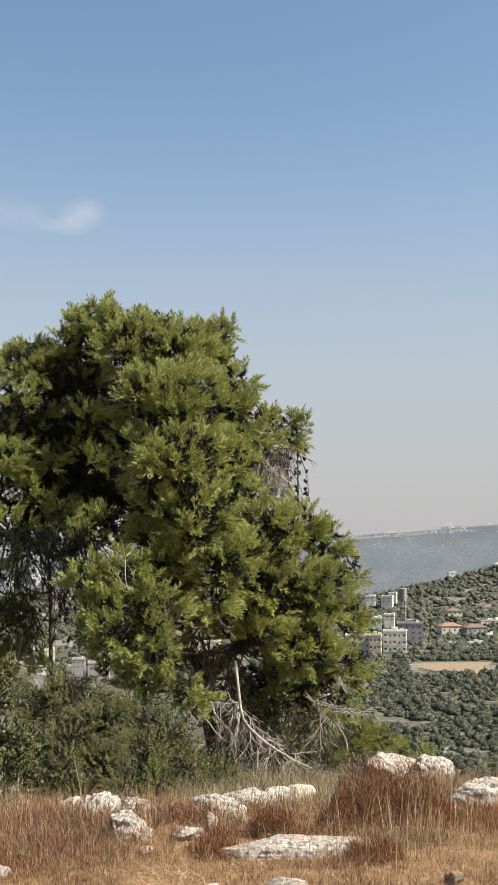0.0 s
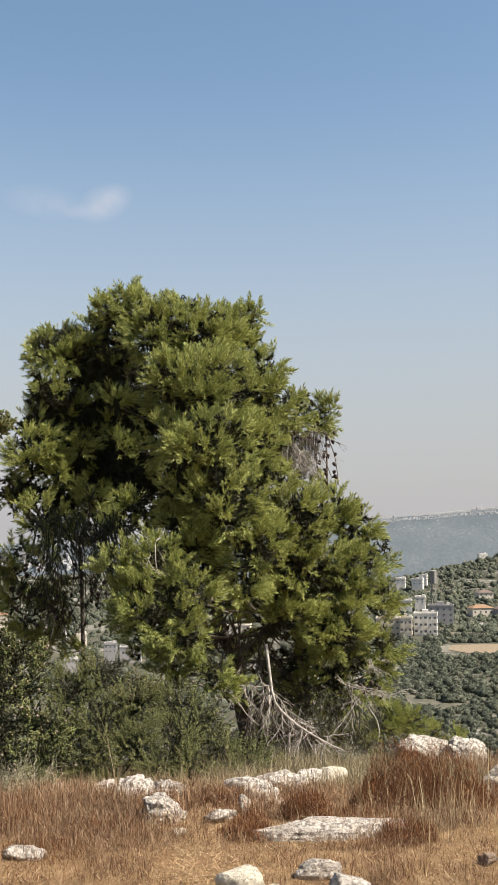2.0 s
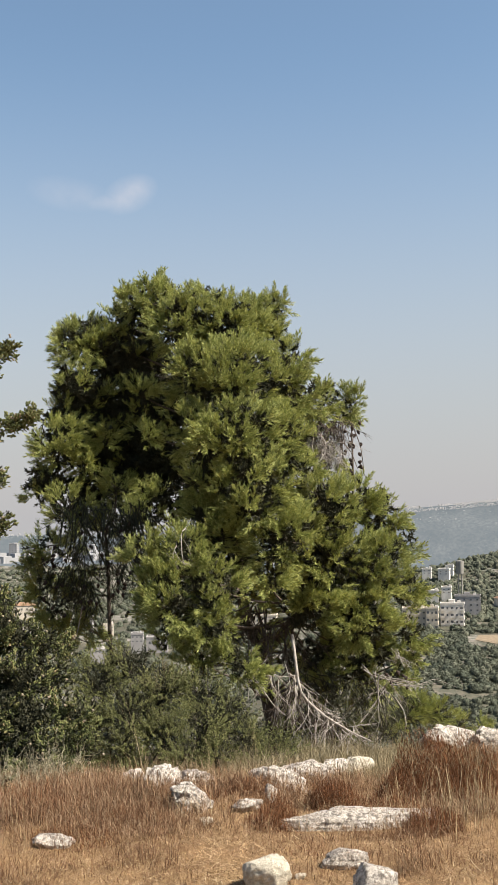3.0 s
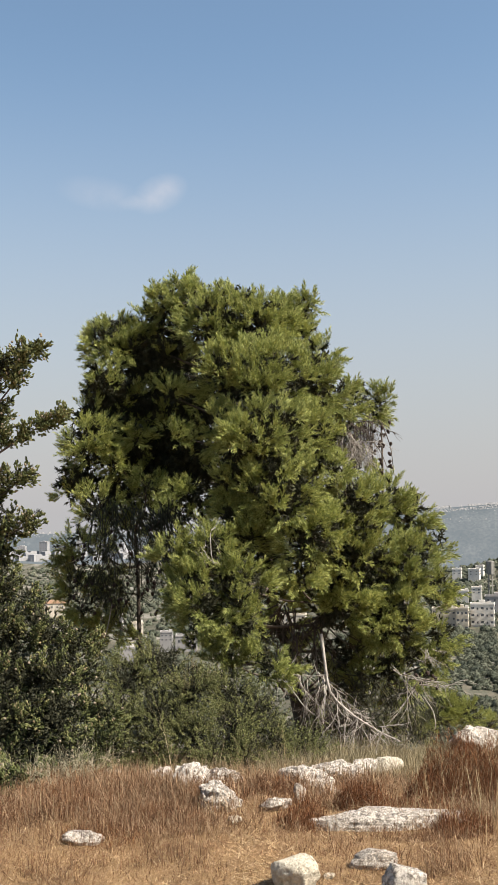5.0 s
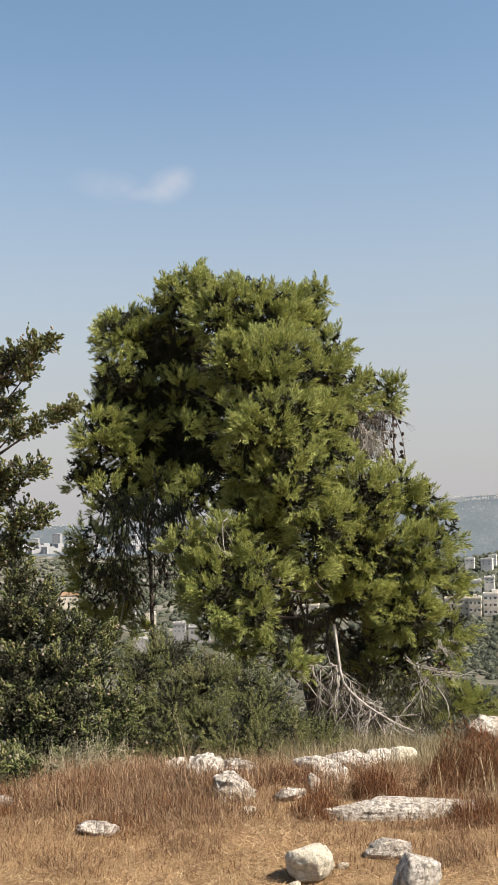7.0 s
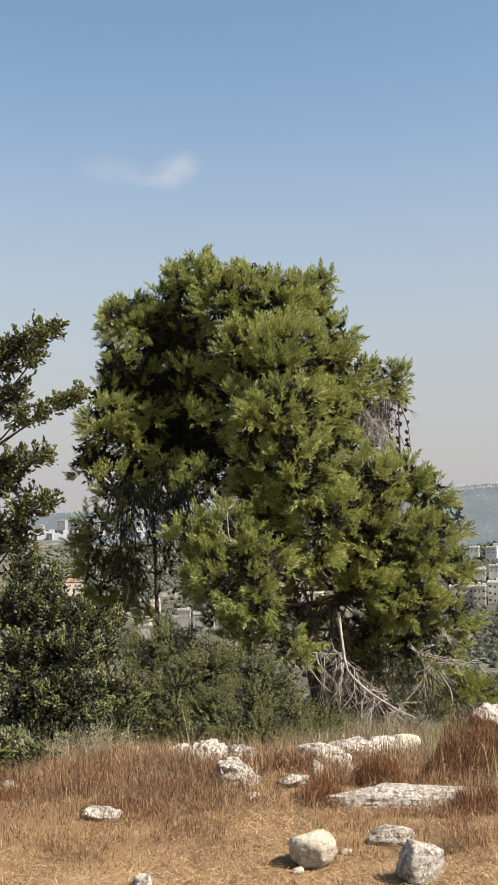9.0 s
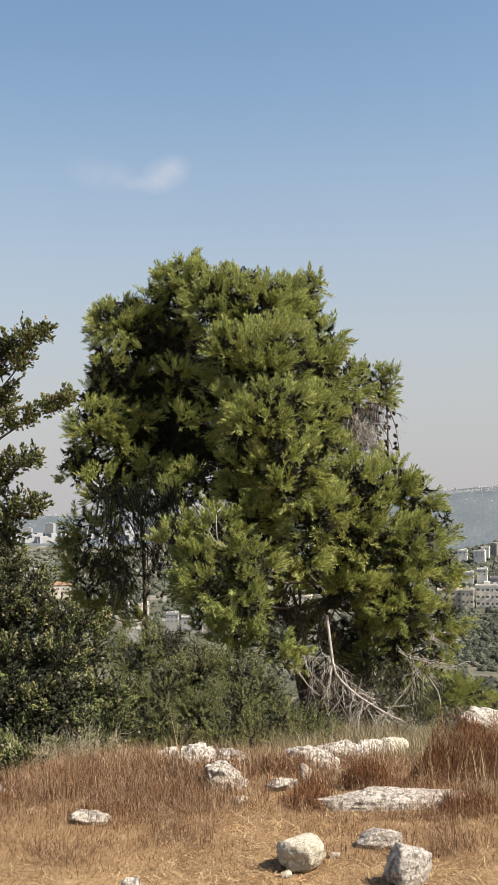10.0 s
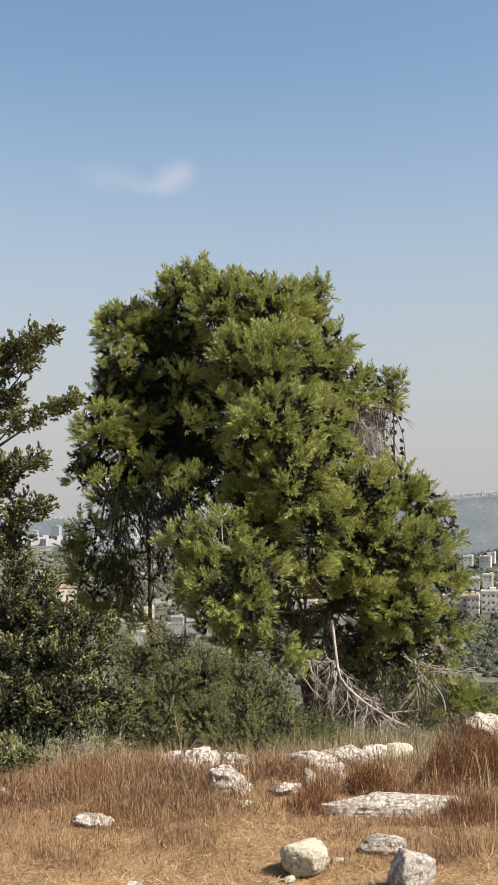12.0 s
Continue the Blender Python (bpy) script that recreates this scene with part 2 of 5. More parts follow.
def tube(pts, radii, sides=6):
    """A tapered tube of quads along a path."""
    pts, radii = np.asarray(pts, float), np.asarray(radii, float)
    d = unit(np.gradient(pts, axis=0))
    ref = np.where(np.abs(d[:, 2:3]) > 0.9, [[1.0, 0, 0]], [[0, 0, 1.0]])
    a = unit(np.cross(d, ref))
    b = np.cross(d, a)
    ang = np.arange(sides) * 2 * np.pi / sides
    ring = a[:, None] * np.cos(ang)[None, :, None] + b[:, None] * np.sin(ang)[None, :, None]
    v = (pts[:, None] + ring * radii[:, None, None]).reshape(-1, 3)
    i, j = np.meshgrid(np.arange(len(pts) - 1), np.arange(sides), indexing="ij")
    k = (j + 1) % sides
    f = np.stack([i * sides + j, i * sides + k, (i + 1) * sides + k, (i + 1) * sides + j], -1).reshape(-1, 4)
    return v, f


def wander(start, way, length, rng, steps=7, wobble=0.18, droop=0.0):
    """A crooked path from start."""
    p, d = np.array(start, float), unit(np.array(way, float))
    out = [p.copy()]
    for _ in range(steps):
        d = unit(d + rng.normal(0, wobble, 3) + [0, 0, -droop])
        p = p + d * length / steps
        out.append(p.copy())
    return np.array(out)


def branching(start, way, length, r, rng, levels=2, kids=5, wobble=0.18, droop=0.0, spread=0.8, sides=5, first=0.25):
    """A branch with side branches: a list of tubes."""
    path = wander(start, way, length, rng, 7, wobble, droop)
    out = [tube(path, np.linspace(r, r * 0.35, len(path)), sides)]
    if levels > 0:
        for _ in range(kids):
            t = rng.uniform(first, 0.95) * (len(path) - 1)
            i = min(int(t), len(path) - 2)
            s = path[i] + (path[i + 1] - path[i]) * (t - i)
            w = unit(path[i + 1] - path[i]) + rng.normal(0, spread * 0.6, 3)
            out += branching(s, w, length * rng.uniform(0.3, 0.6), r * 0.5, rng, levels - 1, max(2, kids - 1), wobble, droop, spread, max(3, sides - 1), 0.15)
    return out


def arch(a, b, rng, sag=0.15, steps=7):
    """A curved path from a to b that first climbs and then spreads."""
    a, b = np.array(a, float), np.array(b, float)
    t = np.linspace(0, 1, steps)[:, None]
    mid = (a + b) / 2 + [0, 0, -sag * np.linalg.norm(b - a)] + rng.normal(0, 0.05 * np.linalg.norm(b - a), 3)
    return (1 - t) ** 2 * a + 2 * t * (1 - t) * mid + t ** 2 * b


def needle_tuft(rng, count, shoot, length, width, lean):
    """A shoot along +z with needles that lean forward round it: triangles, three verts each."""
    z = rng.uniform(0, 1, count) ** 0.7 * shoot
    a = rng.uniform(0, 2 * np.pi, count)
    tilt = np.radians(rng.uniform(lean[0], lean[1], count)) * (1.15 - 0.5 * z / shoot)
    n = length * rng.uniform(0.65, 1.1, count)
    out = np.stack([np.cos(a) * np.sin(tilt), np.sin(a) * np.sin(tilt), np.cos(tilt)], -1)
    side = unit(np.cross(out, rng.normal(0, 1, (count, 3)))) * width / 2
    base = np.stack([0 * z, 0 * z, z], -1)
    return np.stack([base - side, base + side, base + out * n[:, None]], 1).reshape(-1, 3)


def plume(rng, shoots, needles, axis, length, width):
    """The end of a bough along +z: side shoots spiral round a bent axis, each one a brush of needles."""
    bend = rng.normal(0, 0.25, 2)
    out = []
    for k in range(shoots):
        h = (k + rng.random()) / shoots
        a, t = k * 2.4 + rng.normal(0, 0.4), radians(rng.uniform(18, 52)) * (1.1 - 0.75 * h)
        w = np.array([math.cos(a) * math.sin(t), math.sin(a) * math.sin(t), math.cos(t)])
        x = unit(np.cross([0.3, 1.0, 0.1], w))
        rot = np.stack([x, np.cross(w, x), w], -1)
        tuft = needle_tuft(rng, needles, axis * 0.32, length, width, (8, 42))
        out.append(tuft @ rot.T + np.array([bend[0] * h, bend[1] * h, 1.0]) * axis * h)
    return np.concatenate(out)


def leaf_spray(rng, count, shoot, length, width):
    """A twig along +z with small pointed leaves: diamonds of two triangles."""
    z = rng.uniform(0.1, 1, count) * shoot
    out = unit(rng.normal(0, 1, (count, 3)) + [0, 0, 0.5])
    side = unit(np.cross(out, rng.normal(0, 1, (count, 3)))) * width / 2
    base = np.stack([0 * z, 0 * z, z], -1)
    n = (length * rng.uniform(0.6, 1.1, count))[:, None]
    m = base + out * n * 0.5
    tri = np.stack([base, m - side, base + out * n, base, base + out * n, m + side], 1)
    return tri.reshape(-1, 3)


def scatter(templates, at, ways, scales, rng):
    """Copies of the templates at places, their z axes along ways, as one array of triangles."""
    at, ways = np.asarray(at), unit(np.asarray(ways))
    pick = rng.integers(0, len(templates), len(at))
    spin = unit(rng.normal(0, 1, (len(at), 3)))
    x = unit(np.cross(spin, ways))
    y = np.cross(ways, x)
    rot = np.stack([x, y, ways], -1)                # columns
    out = []
    for k, tm in enumerate(templates):
        s = pick == k
        if s.any():
            v = np.einsum("nij,mj->nmi", rot[s], tm) * scales[s][:, None, None] + at[s][:, None]
            out.append(v.reshape(-1, 3))
    v = np.concatenate(out)
    return v, np.arange(len(v)).reshape(-1, 3)


# ---- the lie of the land ----
STEPS = [0, 6.2, 8, 11, 14, 25, 60, 150, 230, 290, 390, 450, 500, 560, 620, 690, 760, 880, 1300, 1500, 1700, 2400, 2900, 3500, 4000, 4300, 5000]
RIGHT = [0, 0, -0.28, -0.8, -1.7, -4.8, -16, -43, -56, -53.5, -48.7, -48.4, -48.3, -47.5, -40, -30, -23, -35, -100, -120, -130, -125, -95, -45, 15, 5, -70]
LEFT = [0, 0, -0.28, -0.8, -1.7, -4.8, -16, -43, -56, -58, -58, -57, -56, -56, -58, -60, -62, -68, -60, -52, -74, -110, -110, -98, -66, -80, -120]
BACK = [0, 0, 0, 0, 0, -0.3, -2, -8, -14, -20, -28, -32, -36, -40, -44, -48, -50, -52, -58, -60, -62, -64, -64, -64, -64, -64, -64]


def step(a, b, x):
    t = np.clip((x - a) / (b - a), 0, 1)
    return t * t * (3 - 2 * t)


def waves(x, y, size, seed):
    """Smooth random relief of about one unit, from a few sines."""
    rng = np.random.default_rng(seed)
    z = 0 * x
    for k in range(7):
        a, f = rng.uniform(0, 2 * np.pi), rng.uniform(0.6, 2.2) / size
        z = z + np.sin((x * np.cos(a) + y * np.sin(a)) * f * 2 * np.pi + rng.uniform(0, 6.28)) / (1 + f * size)
    return z / 2


def land(x, y):
    x, y = np.asarray(x, float), np.asarray(y, float)
    r = np.hypot(x, y)
    az = np.arctan2(x, y)
    right, left, back = (np.interp(r, STEPS, h) for h in (RIGHT, LEFT, BACK))
    w = step(-0.02, 0.16, az)
    z = left * (1 - w) + right * w
    # the hill behind the village climbs to the right, the far ridge too
    z = z + np.interp(az, [0.0, 0.1, 0.19, 0.214, 0.238, 0.31, 0.36], [0, -14, -14, -11, -6.2, 7.6, 14]) * (step(600, 760, r) - step(800, 1200, r))
    z = z + step(0.15, 0.33, az) * step(3300, 4000, r) * 50
    front = 1 - step(0.6, 1.2, np.abs(az))
    z = z * front + back * (1 - front)
    z = z + waves(x, y, 1.1, 3) * 0.018 * step(2.0, 4, r) + waves(x, y, 4.5, 4) * 0.03 * step(3.0, 5, r) * (1 - step(11, 20, r))
    z = z + waves(x, y, 90, 5) * 1.6 * step(60, 250, r) * (1 - step(380, 400, r) + step(470, 520, r)) + waves(x, y, 1500, 6) * 7 * step(1500, 3000, r)
    return z


def build_ground():
    az = np.radians(np.concatenate([np.arange(-34, 34, 0.4), np.arange(34, 326, 4.0)]))
    rr = np.concatenate([[0.0], np.linspace(0.5, 8, 60), np.geomspace(8.2, 4900, 150)])
    a, r = np.meshgrid(az, rr, indexing="ij")
    x, y = r * np.sin(a), r * np.cos(a)
    z = land(x, y)
    n, m = a.shape
    i, j = np.meshgrid(np.arange(n), np.arange(m - 1), indexing="ij")
    k = (i + 1) % n
    quads = np.stack([i * m + j, i * m + j + 1, k * m + j + 1, k * m + j], -1).reshape(-1, 4)[:, ::-1]
    mid = rr[j.ravel()]
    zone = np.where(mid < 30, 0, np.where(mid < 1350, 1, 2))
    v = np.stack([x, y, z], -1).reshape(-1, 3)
    me = mesh("ground", v, quads, [GROUND, HILL, FAR_HAZED], True, zone)
    ob = tagged(new("ground", me), "dry hilltop soil falling to a wooded valley and a far hazy ridge", "ground", kind="structure")
    return ob


build_ground()


# ---- pine ----
def boughs(rng, lobes, per_area=26, shoots=15, size=(0.8, 1.2), up=0.35, flat=0.9, jitter=0.55, clump=0.16, shell=0.55, lean=(0, 0, 0)):
    """Foliage in clumps on the outside of rounded lobes. Returns places, ways, scales of shoots, and the clumps' hearts."""
    at, ways, hearts = [], [], []
    for x, y, z, r in lobes:
        n = max(6, int(per_area * r * r * 4))
        d = unit(rng.normal(0, 1, (n, 3)))
        d[:, 1] -= 0.4
        d = unit(d)
        d = d[(d[:, 1] < 0.3) | (rng.random(n) < 0.45)]
        n = len(d)
        c = np.array([x, y, z]) + d * r * rng.uniform(shell, 1.0, n)[:, None] * [1, 1, flat]
        for ox, oy, oz, orad in lobes:
            if (ox, oy, oz) != (x, y, z):
                free = np.linalg.norm(c - [ox, oy, oz], axis=1) > 0.62 * orad
                c, d = c[free], d[free]
        for p, w in zip(c, d):
            hearts.append((p, (x, y, z)))
            k = int(shoots * rng.uniform(0.6, 1.4))
            u = unit(w + [0, 0, up] + lean + rng.normal(0, 0.25, 3))
            s = unit(u + rng.normal(0, jitter, (k, 3)))
            at.append(p - u * 0.06 + s * clump * rng.uniform(0.1, 1.0, k)[:, None])
            ways.append(s + u * 0.5 + [0, 0, 0.15])
    at, ways = np.concatenate(at), np.concatenate(ways)
    return at, ways, rng.uniform(*size, len(at)), hearts


def inner(rng, lobes, per_volume):
    """Places for the dark fill that stands in for shade inside the lobes."""
    at, size = [], []
    for x, y, z, r in lobes:
        n = int(per_volume * r ** 3 * 4.2) + 8
        at.append(np.array([x, y, z]) + unit(rng.normal(0, 1, (n, 3))) * r * 0.74 * rng.random((n, 1)) ** 0.4)
        size.append(np.full(n, min(1.0, 0.32 + 2.4 * r)))
    at, size = np.concatenate(at), np.concatenate(size)
    return at, unit(rng.normal(0, 1, at.shape) + [0, 0, 0.3]), size * rng.uniform(0.7, 1.05, len(at))


def twigs(rng, hearts, r=0.006, keep=0.5):
    """Thin twigs from the lobes' hearts to the clumps."""
    out = []
    for p, c in hearts:
        if rng.random() < keep:
            c = np.array(c) + (np.array(p) - c) * 0.1
            out.append(tube(arch(c, p, rng, 0.08, 4), np.linspace(r * 1.6, r * 0.5, 4), 3))
    return out


def bent(points, steps=12):
    """A smooth path through a few places."""
    p = np.array(points, float)
    t = np.linspace(0, len(p) - 1, steps)
    q = np.stack([np.interp(t, np.arange(len(p)), p[:, k]) for k in range(3)], -1)
    q[1:-1] = (q[:-2] + 2 * q[1:-1] + q[2:]) / 4
    return q


def crown_part(tree, name, lobes, tufts, fill, mat, rng, dens, shoots, fill_dens, label, fill_mat=None, **how):
    at, ways, scales, hearts = boughs(rng, lobes, dens, shoots, **how)
    v, f = scatter(tufts, at, ways, scales, rng)
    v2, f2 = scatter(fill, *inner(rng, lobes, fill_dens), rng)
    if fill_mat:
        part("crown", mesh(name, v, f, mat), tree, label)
        tagged(part("inner_shade_fill", mesh(name + "_inner", v2, f2, fill_mat), tree, "inner twigs and needles, blackened in colour for crown shade"), kind="stuff")
    else:
        part("crown", mesh(name, *joined([(v, f), (v2, f2)]), mat), tree, label)
    return hearts


def pine_tree():
    rng = np.random.default_rng(11)
    base = (0.689, 11.2, -0.731)
    base = (base[0], base[1], float(land(base[0], base[1])))
    pine = root("pine_tree", base, "tall bushy green pine with dead lower branches on a dry slope", "tree")
    tufts = [plume(rng, 8, 16, 0.105, 0.046, 0.0042) for _ in range(12)]
    # broad tufts, coloured near black to stand in for inner shade
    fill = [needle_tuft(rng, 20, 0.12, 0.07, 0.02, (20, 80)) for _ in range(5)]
    crown_top = [(-0.432, 11.2, 3.783, 0.209), (0.008, 11.1, 3.76, 0.208), (0.446, 11.2, 3.646, 0.221), (-0.688, 11.55, 3.78, 0.336), (-0.225, 11, 3.528, 0.377), (0.177, 10.9, 3.49, 0.351), (0.557, 11.1, 3.451, 0.265), (0.712, 11.2, 3.791, 0.116), (-1.354, 11.55, 3.42, 0.342), (-0.626, 11.55, 4.024, 0.144), (-0.839, 11.55, 3.903, 0.114), (-1.0, 11.55, 3.62, 0.2), (-1.15, 11.5, 3.5, 0.16), (-1.113, 11.55, 3.297, 0.312), (-0.846, 11.6, 3.241, 0.428), (0.781, 10.65, 3.094, 0.21)]
    crown_upper = [(0.952, 10.95, 2.246, 0.171), (1.132, 10.95, 2.074, 0.148), (1.04, 11, 2.478, 0.16), (-0.1, 10.2, 2.9, 0.33), (0.208, 9.95, 2.791, 0.413), (0.615, 10.25, 2.797, 0.341), (-1.391, 11.35, 2.913, 0.312), (0.989, 10.55, 2.691, 0.23), (1.294, 10.9, 2.667, 0.17), (1.4, 10.9, 2.74, 0.12), (-0.673, 11.7, 2.702, 0.395), (-1.216, 11.65, 2.702, 0.363), (-0.1, 9.8, 2.35, 0.24), (0.195, 9.55, 2.269, 0.387), (-1.54, 11.35, 2.587, 0.259)]
    crown_middle = [(-1.073, 11.1, 2.417, 0.127), (-0.968, 11, 1.882, 0.12), (-1.264, 11.1, 2.118, 0.121), (-0.656, 10.9, 2.37, 0.108), (-0.717, 11, 2.821, 0.114), (-0.745, 10.9, 1.606, 0.113), (0.618, 9.95, 2.267, 0.32), (-1.542, 11.15, 2.308, 0.301), (-1.212, 11.6, 2.243, 0.343), (-0.64, 11.6, 2.147, 0.361), (-0.03, 9.65, 1.9, 0.27), (0.336, 9.45, 1.793, 0.363), (-1.673, 11.25, 1.935, 0.269), (-1.293, 11.5, 1.849, 0.275), (-0.934, 11.5, 1.816, 0.245), (0.769, 9.95, 1.955, 0.217), (-0.533, 11.2, 1.721, 0.291), (-0.01, 9.65, 1.5, 0.281), (-1.43, 10.95, 1.612, 0.222), (0.171, 10.1, 1.233, 0.252), (-0.013, 10.3, 1.148, 0.214), (-0.898, 11.4, 1.548, 0.225), (-0.988, 11.8, 2.16, 0.398)]
    crown_right = [(1.033, 10.05, 1.591, 0.344), (1.421, 10.6, 1.698, 0.231), (1.626, 10.7, 1.531, 0.267), (1.862, 10.8, 1.305, 0.191), (0.583, 9.55, 1.397, 0.317), (1.033, 10.1, 1.174, 0.378), (1.479, 10.3, 1.109, 0.342), (1.837, 10.7, 0.867, 0.233), (1.912, 10.7, 0.426, 0.189), (1.365, 10.3, 0.633, 0.364), (0.871, 10.1, 0.759, 0.304), (0.607, 10, 1.027, 0.218), (1.908, 10.7, 0.18, 0.122), (1.751, 10.6, 0.032, 0.132)]
    crown_under = [(1.215, 10.9, 0.243, 0.295), (1.694, 11.1, 0.215, 0.276), (1.519, 10.9, -0.094, 0.125), (0.98, 10.8, 0.202, 0.224), (1.088, 10.8, -0.02, 0.202), (1.409, 10.9, 0.047, 0.238)]
    crown_front = [(0.36, 10.4, 0.845, 0.173), (0.412, 10.5, 0.272, 0.164), (-0.517, 9.3, 1.268, 0.203), (-0.226, 9.2, 1.245, 0.239), (-0.437, 9.1, 0.993, 0.198), (-0.293, 9, 0.859, 0.252), (-0.014, 9.1, 0.989, 0.246), (-0.016, 9.1, 0.685, 0.227), (-0.349, 9.2, 0.584, 0.172), (0.171, 9.2, 0.368, 0.172), (-0.115, 9.3, 0.357, 0.203), (0.472, 9.4, 1.013, 0.117), (0.265, 9.2, 0.273, 0.143)]
    crown_left = [(-1.418, 11.3, 1.203, 0.223), (-1.349, 11.3, 0.795, 0.2), (-1.61, 11.2, 0.373, 0.163), (-1.194, 11.4, 1.462, 0.178), (-1.274, 11.3, 0.504, 0.153), (-1.635, 10.8, 1.306, 0.202), (-1.791, 10.9, 1.164, 0.136), (-1.594, 10.9, 0.994, 0.226), (-1.751, 11, 0.82, 0.16), (-1.524, 11, 0.648, 0.217), (-1.439, 11, 0.45, 0.137)]
    crown_back = [(-0.249, 12, 3.103, 0.748), (0.243, 12.1, 1.912, 0.88), (-0.754, 12, 2.48, 0.748), (1.224, 12, 0.846, 0.654), (0.735, 11.8, 2.576, 0.552), (-0.257, 11.6, 0.883, 0.482), (-1.15, 11.6, 2.696, 0.422), (1.071, 11.6, 1.471, 0.542), (0.828, 11, 0.121, 0.24), (1.127, 11.2, -0.251, 0.256), (1.485, 11.3, -0.27, 0.223), (0.384, 11.2, 0.385, 0.233), (0.676, 11.4, -0.396, 0.213), (-0.35, 11.7, 1.95, 0.32)]
    top = np.array((-0.054, 11.2, 3.473))
    # main stem and two leaning stems
    stem = arch(np.array(base) - [0, 0, 0.15], top, rng, -0.02, 12) + np.concatenate([[[0, 0, 0]], rng.normal(0, 0.035, (11, 3))])
    side = arch(np.array((-0.842, 11.6, -0.75)) - [0, 0, 0.1], np.array((-1.02, 11.85, 2.12)), rng, 0.0, 9)
    side = side + np.concatenate([[[0, 0, 0]], rng.normal(0, 0.03, (8, 3))])
    third = arch(stem[3], np.array((1.402, 10.9, 1.475)), rng, 0.12, 8)
    part("trunk", mesh("trunk", *tube(stem, np.linspace(0.085, 0.025, 12), 10), BARK, True), pine, "dark furrowed trunk")
    part("stem", mesh("stem", *tube(side, np.linspace(0.028, 0.014, 9), 7), BARK, True), pine)
    part("stem", mesh("stem", *tube(third, np.linspace(0.06, 0.025, 8), 8), BARK, True), pine)
    groups = [("crown_top", crown_top, 1.0), ("crown_upper", crown_upper, 1.0), ("crown_middle", crown_middle, 1.0), ("crown_right", crown_right, 1.0), ("crown_under", crown_under, 0.6), ("crown_front", crown_front, 1.0), ("crown_left", crown_left, 0.6), ("crown_back", crown_back, 0.08)]
    # left hollow: sparse needles, packed with near-black fill that imitates deep shade
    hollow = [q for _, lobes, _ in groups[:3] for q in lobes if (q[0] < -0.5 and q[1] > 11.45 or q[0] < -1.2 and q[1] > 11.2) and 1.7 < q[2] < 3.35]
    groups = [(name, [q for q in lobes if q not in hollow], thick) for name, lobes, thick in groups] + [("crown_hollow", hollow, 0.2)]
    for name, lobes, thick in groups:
        hearts = crown_part(pine, name, lobes, tufts, fill, PINE, rng, 62 * thick, 8, {"crown_back": 520, "crown_hollow": 1900, "crown_left": 260, "crown_under": 1100}.get(name, 1000 * thick), "dense green needle clumps", fill_mat=SHADE_TWIGS, clump=0.11, shell=0.62, size=(0.75, 1.15), jitter=0.42, up=0.5, lean=(0.15, 0, 0.05))
        tw = part("twigwork", mesh("twigwork", *joined(twigs(rng, hearts, 0.005, 0.3)), TWIG, True), pine)
        tagged(tw, kind="stuff")
        for x, y, z, r in lobes:
            nodes = np.concatenate([stem[1:], side[2:], third[2:]])
            away = np.linalg.norm(nodes - [x, y, z], axis=1) + 2.5 * np.maximum(0, nodes[:, 2] + 0.15 - z)
            part("limb", mesh("limb", *tube(arch(nodes[int(np.argmin(away))], (x, y, z), rng, 0.1), np.linspace(0.017, 0.006, 7) * (0.5 if name in ("crown_left", "crown_hollow") else 1), 5), TWIG, True), pine)
    # bleached dead branch that hangs to the ground, with its fan of twigs
    main = bent([(0.715, 9.95, 0.5), (0.734, 9.88, 0.3), (0.764, 9.8, -0.008), (0.973, 9.7, -0.191), (1.208, 9.6, -0.321), (1.35, 9.5, -0.369)], 16)
    part("dead_branch", mesh("dead_branch", *tube(main, np.linspace(0.017, 0.007, 16), 7), DEADWOOD, True), pine, "bleached bare branch hanging to the ground")

    def dead_fan(a, b, n, spread, length, r, mat, droop, name):
        pieces = []
        a, b = np.array(a), np.array(b)
        for k in range(n):
            s = a + (b - a) * rng.random() + rng.normal(0, 0.04, 3)
            w = np.array([rng.normal(0.1, spread), rng.normal(-0.2, 0.3), -0.7 + rng.normal(0, 0.3)])
            pieces += branching(s, w, length * rng.uniform(0.5, 1.1), r, rng, 1, 5, 0.14, droop, 0.7, 4)
        ob = part(name, mesh(name, *joined(pieces), mat, True), pine)
        return tagged(ob, kind="stuff")

    dead_fan((0.78, 9.75, -0.034), (1.257, 9.6, -0.331), 30, 0.7, 0.32, 0.004, DEADWOOD, 0.0, "dead_brushwood")
    dead_fan((0.469, 10, 0.258), (0.793, 9.9, 0.067), 22, 0.35, 0.55, 0.005, DEADWOOD, 0.02, "dead_brushwood")
    dead_fan((1.451, 10.4, 0.143), (1.647, 10.3, -0.002), 11, 0.5, 0.5, 0.005, DEADWOOD, 0.02, "dead_brushwood")
    # bare twigs here take the same shade-darkened colour
    dead_fan((0.781, 10.4, 0.096), (1.651, 10.5, -0.087), 70, 0.4, 0.55, 0.005, SHADE_TWIGS, 0.03, "brushwood")
    dead_fan((0.62, 9.9, 0.05), (1.2, 9.75, -0.25), 34, 0.6, 0.4, 0.005, TWIG, 0.02, "brushwood")
    dead_fan((0.3, 10.2, 0.755), (0.848, 10.5, 0.511), 34, 0.6, 0.6, 0.008, TWIG, 0.0, "brushwood")
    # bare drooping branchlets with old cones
    drooping = dead_fan((-1.453, 10.7, 1.695), (-0.593, 10.7, 1.605), 90, 0.3, 0.85, 0.006, SHADE_TWIGS, 0.06, "brushwood")
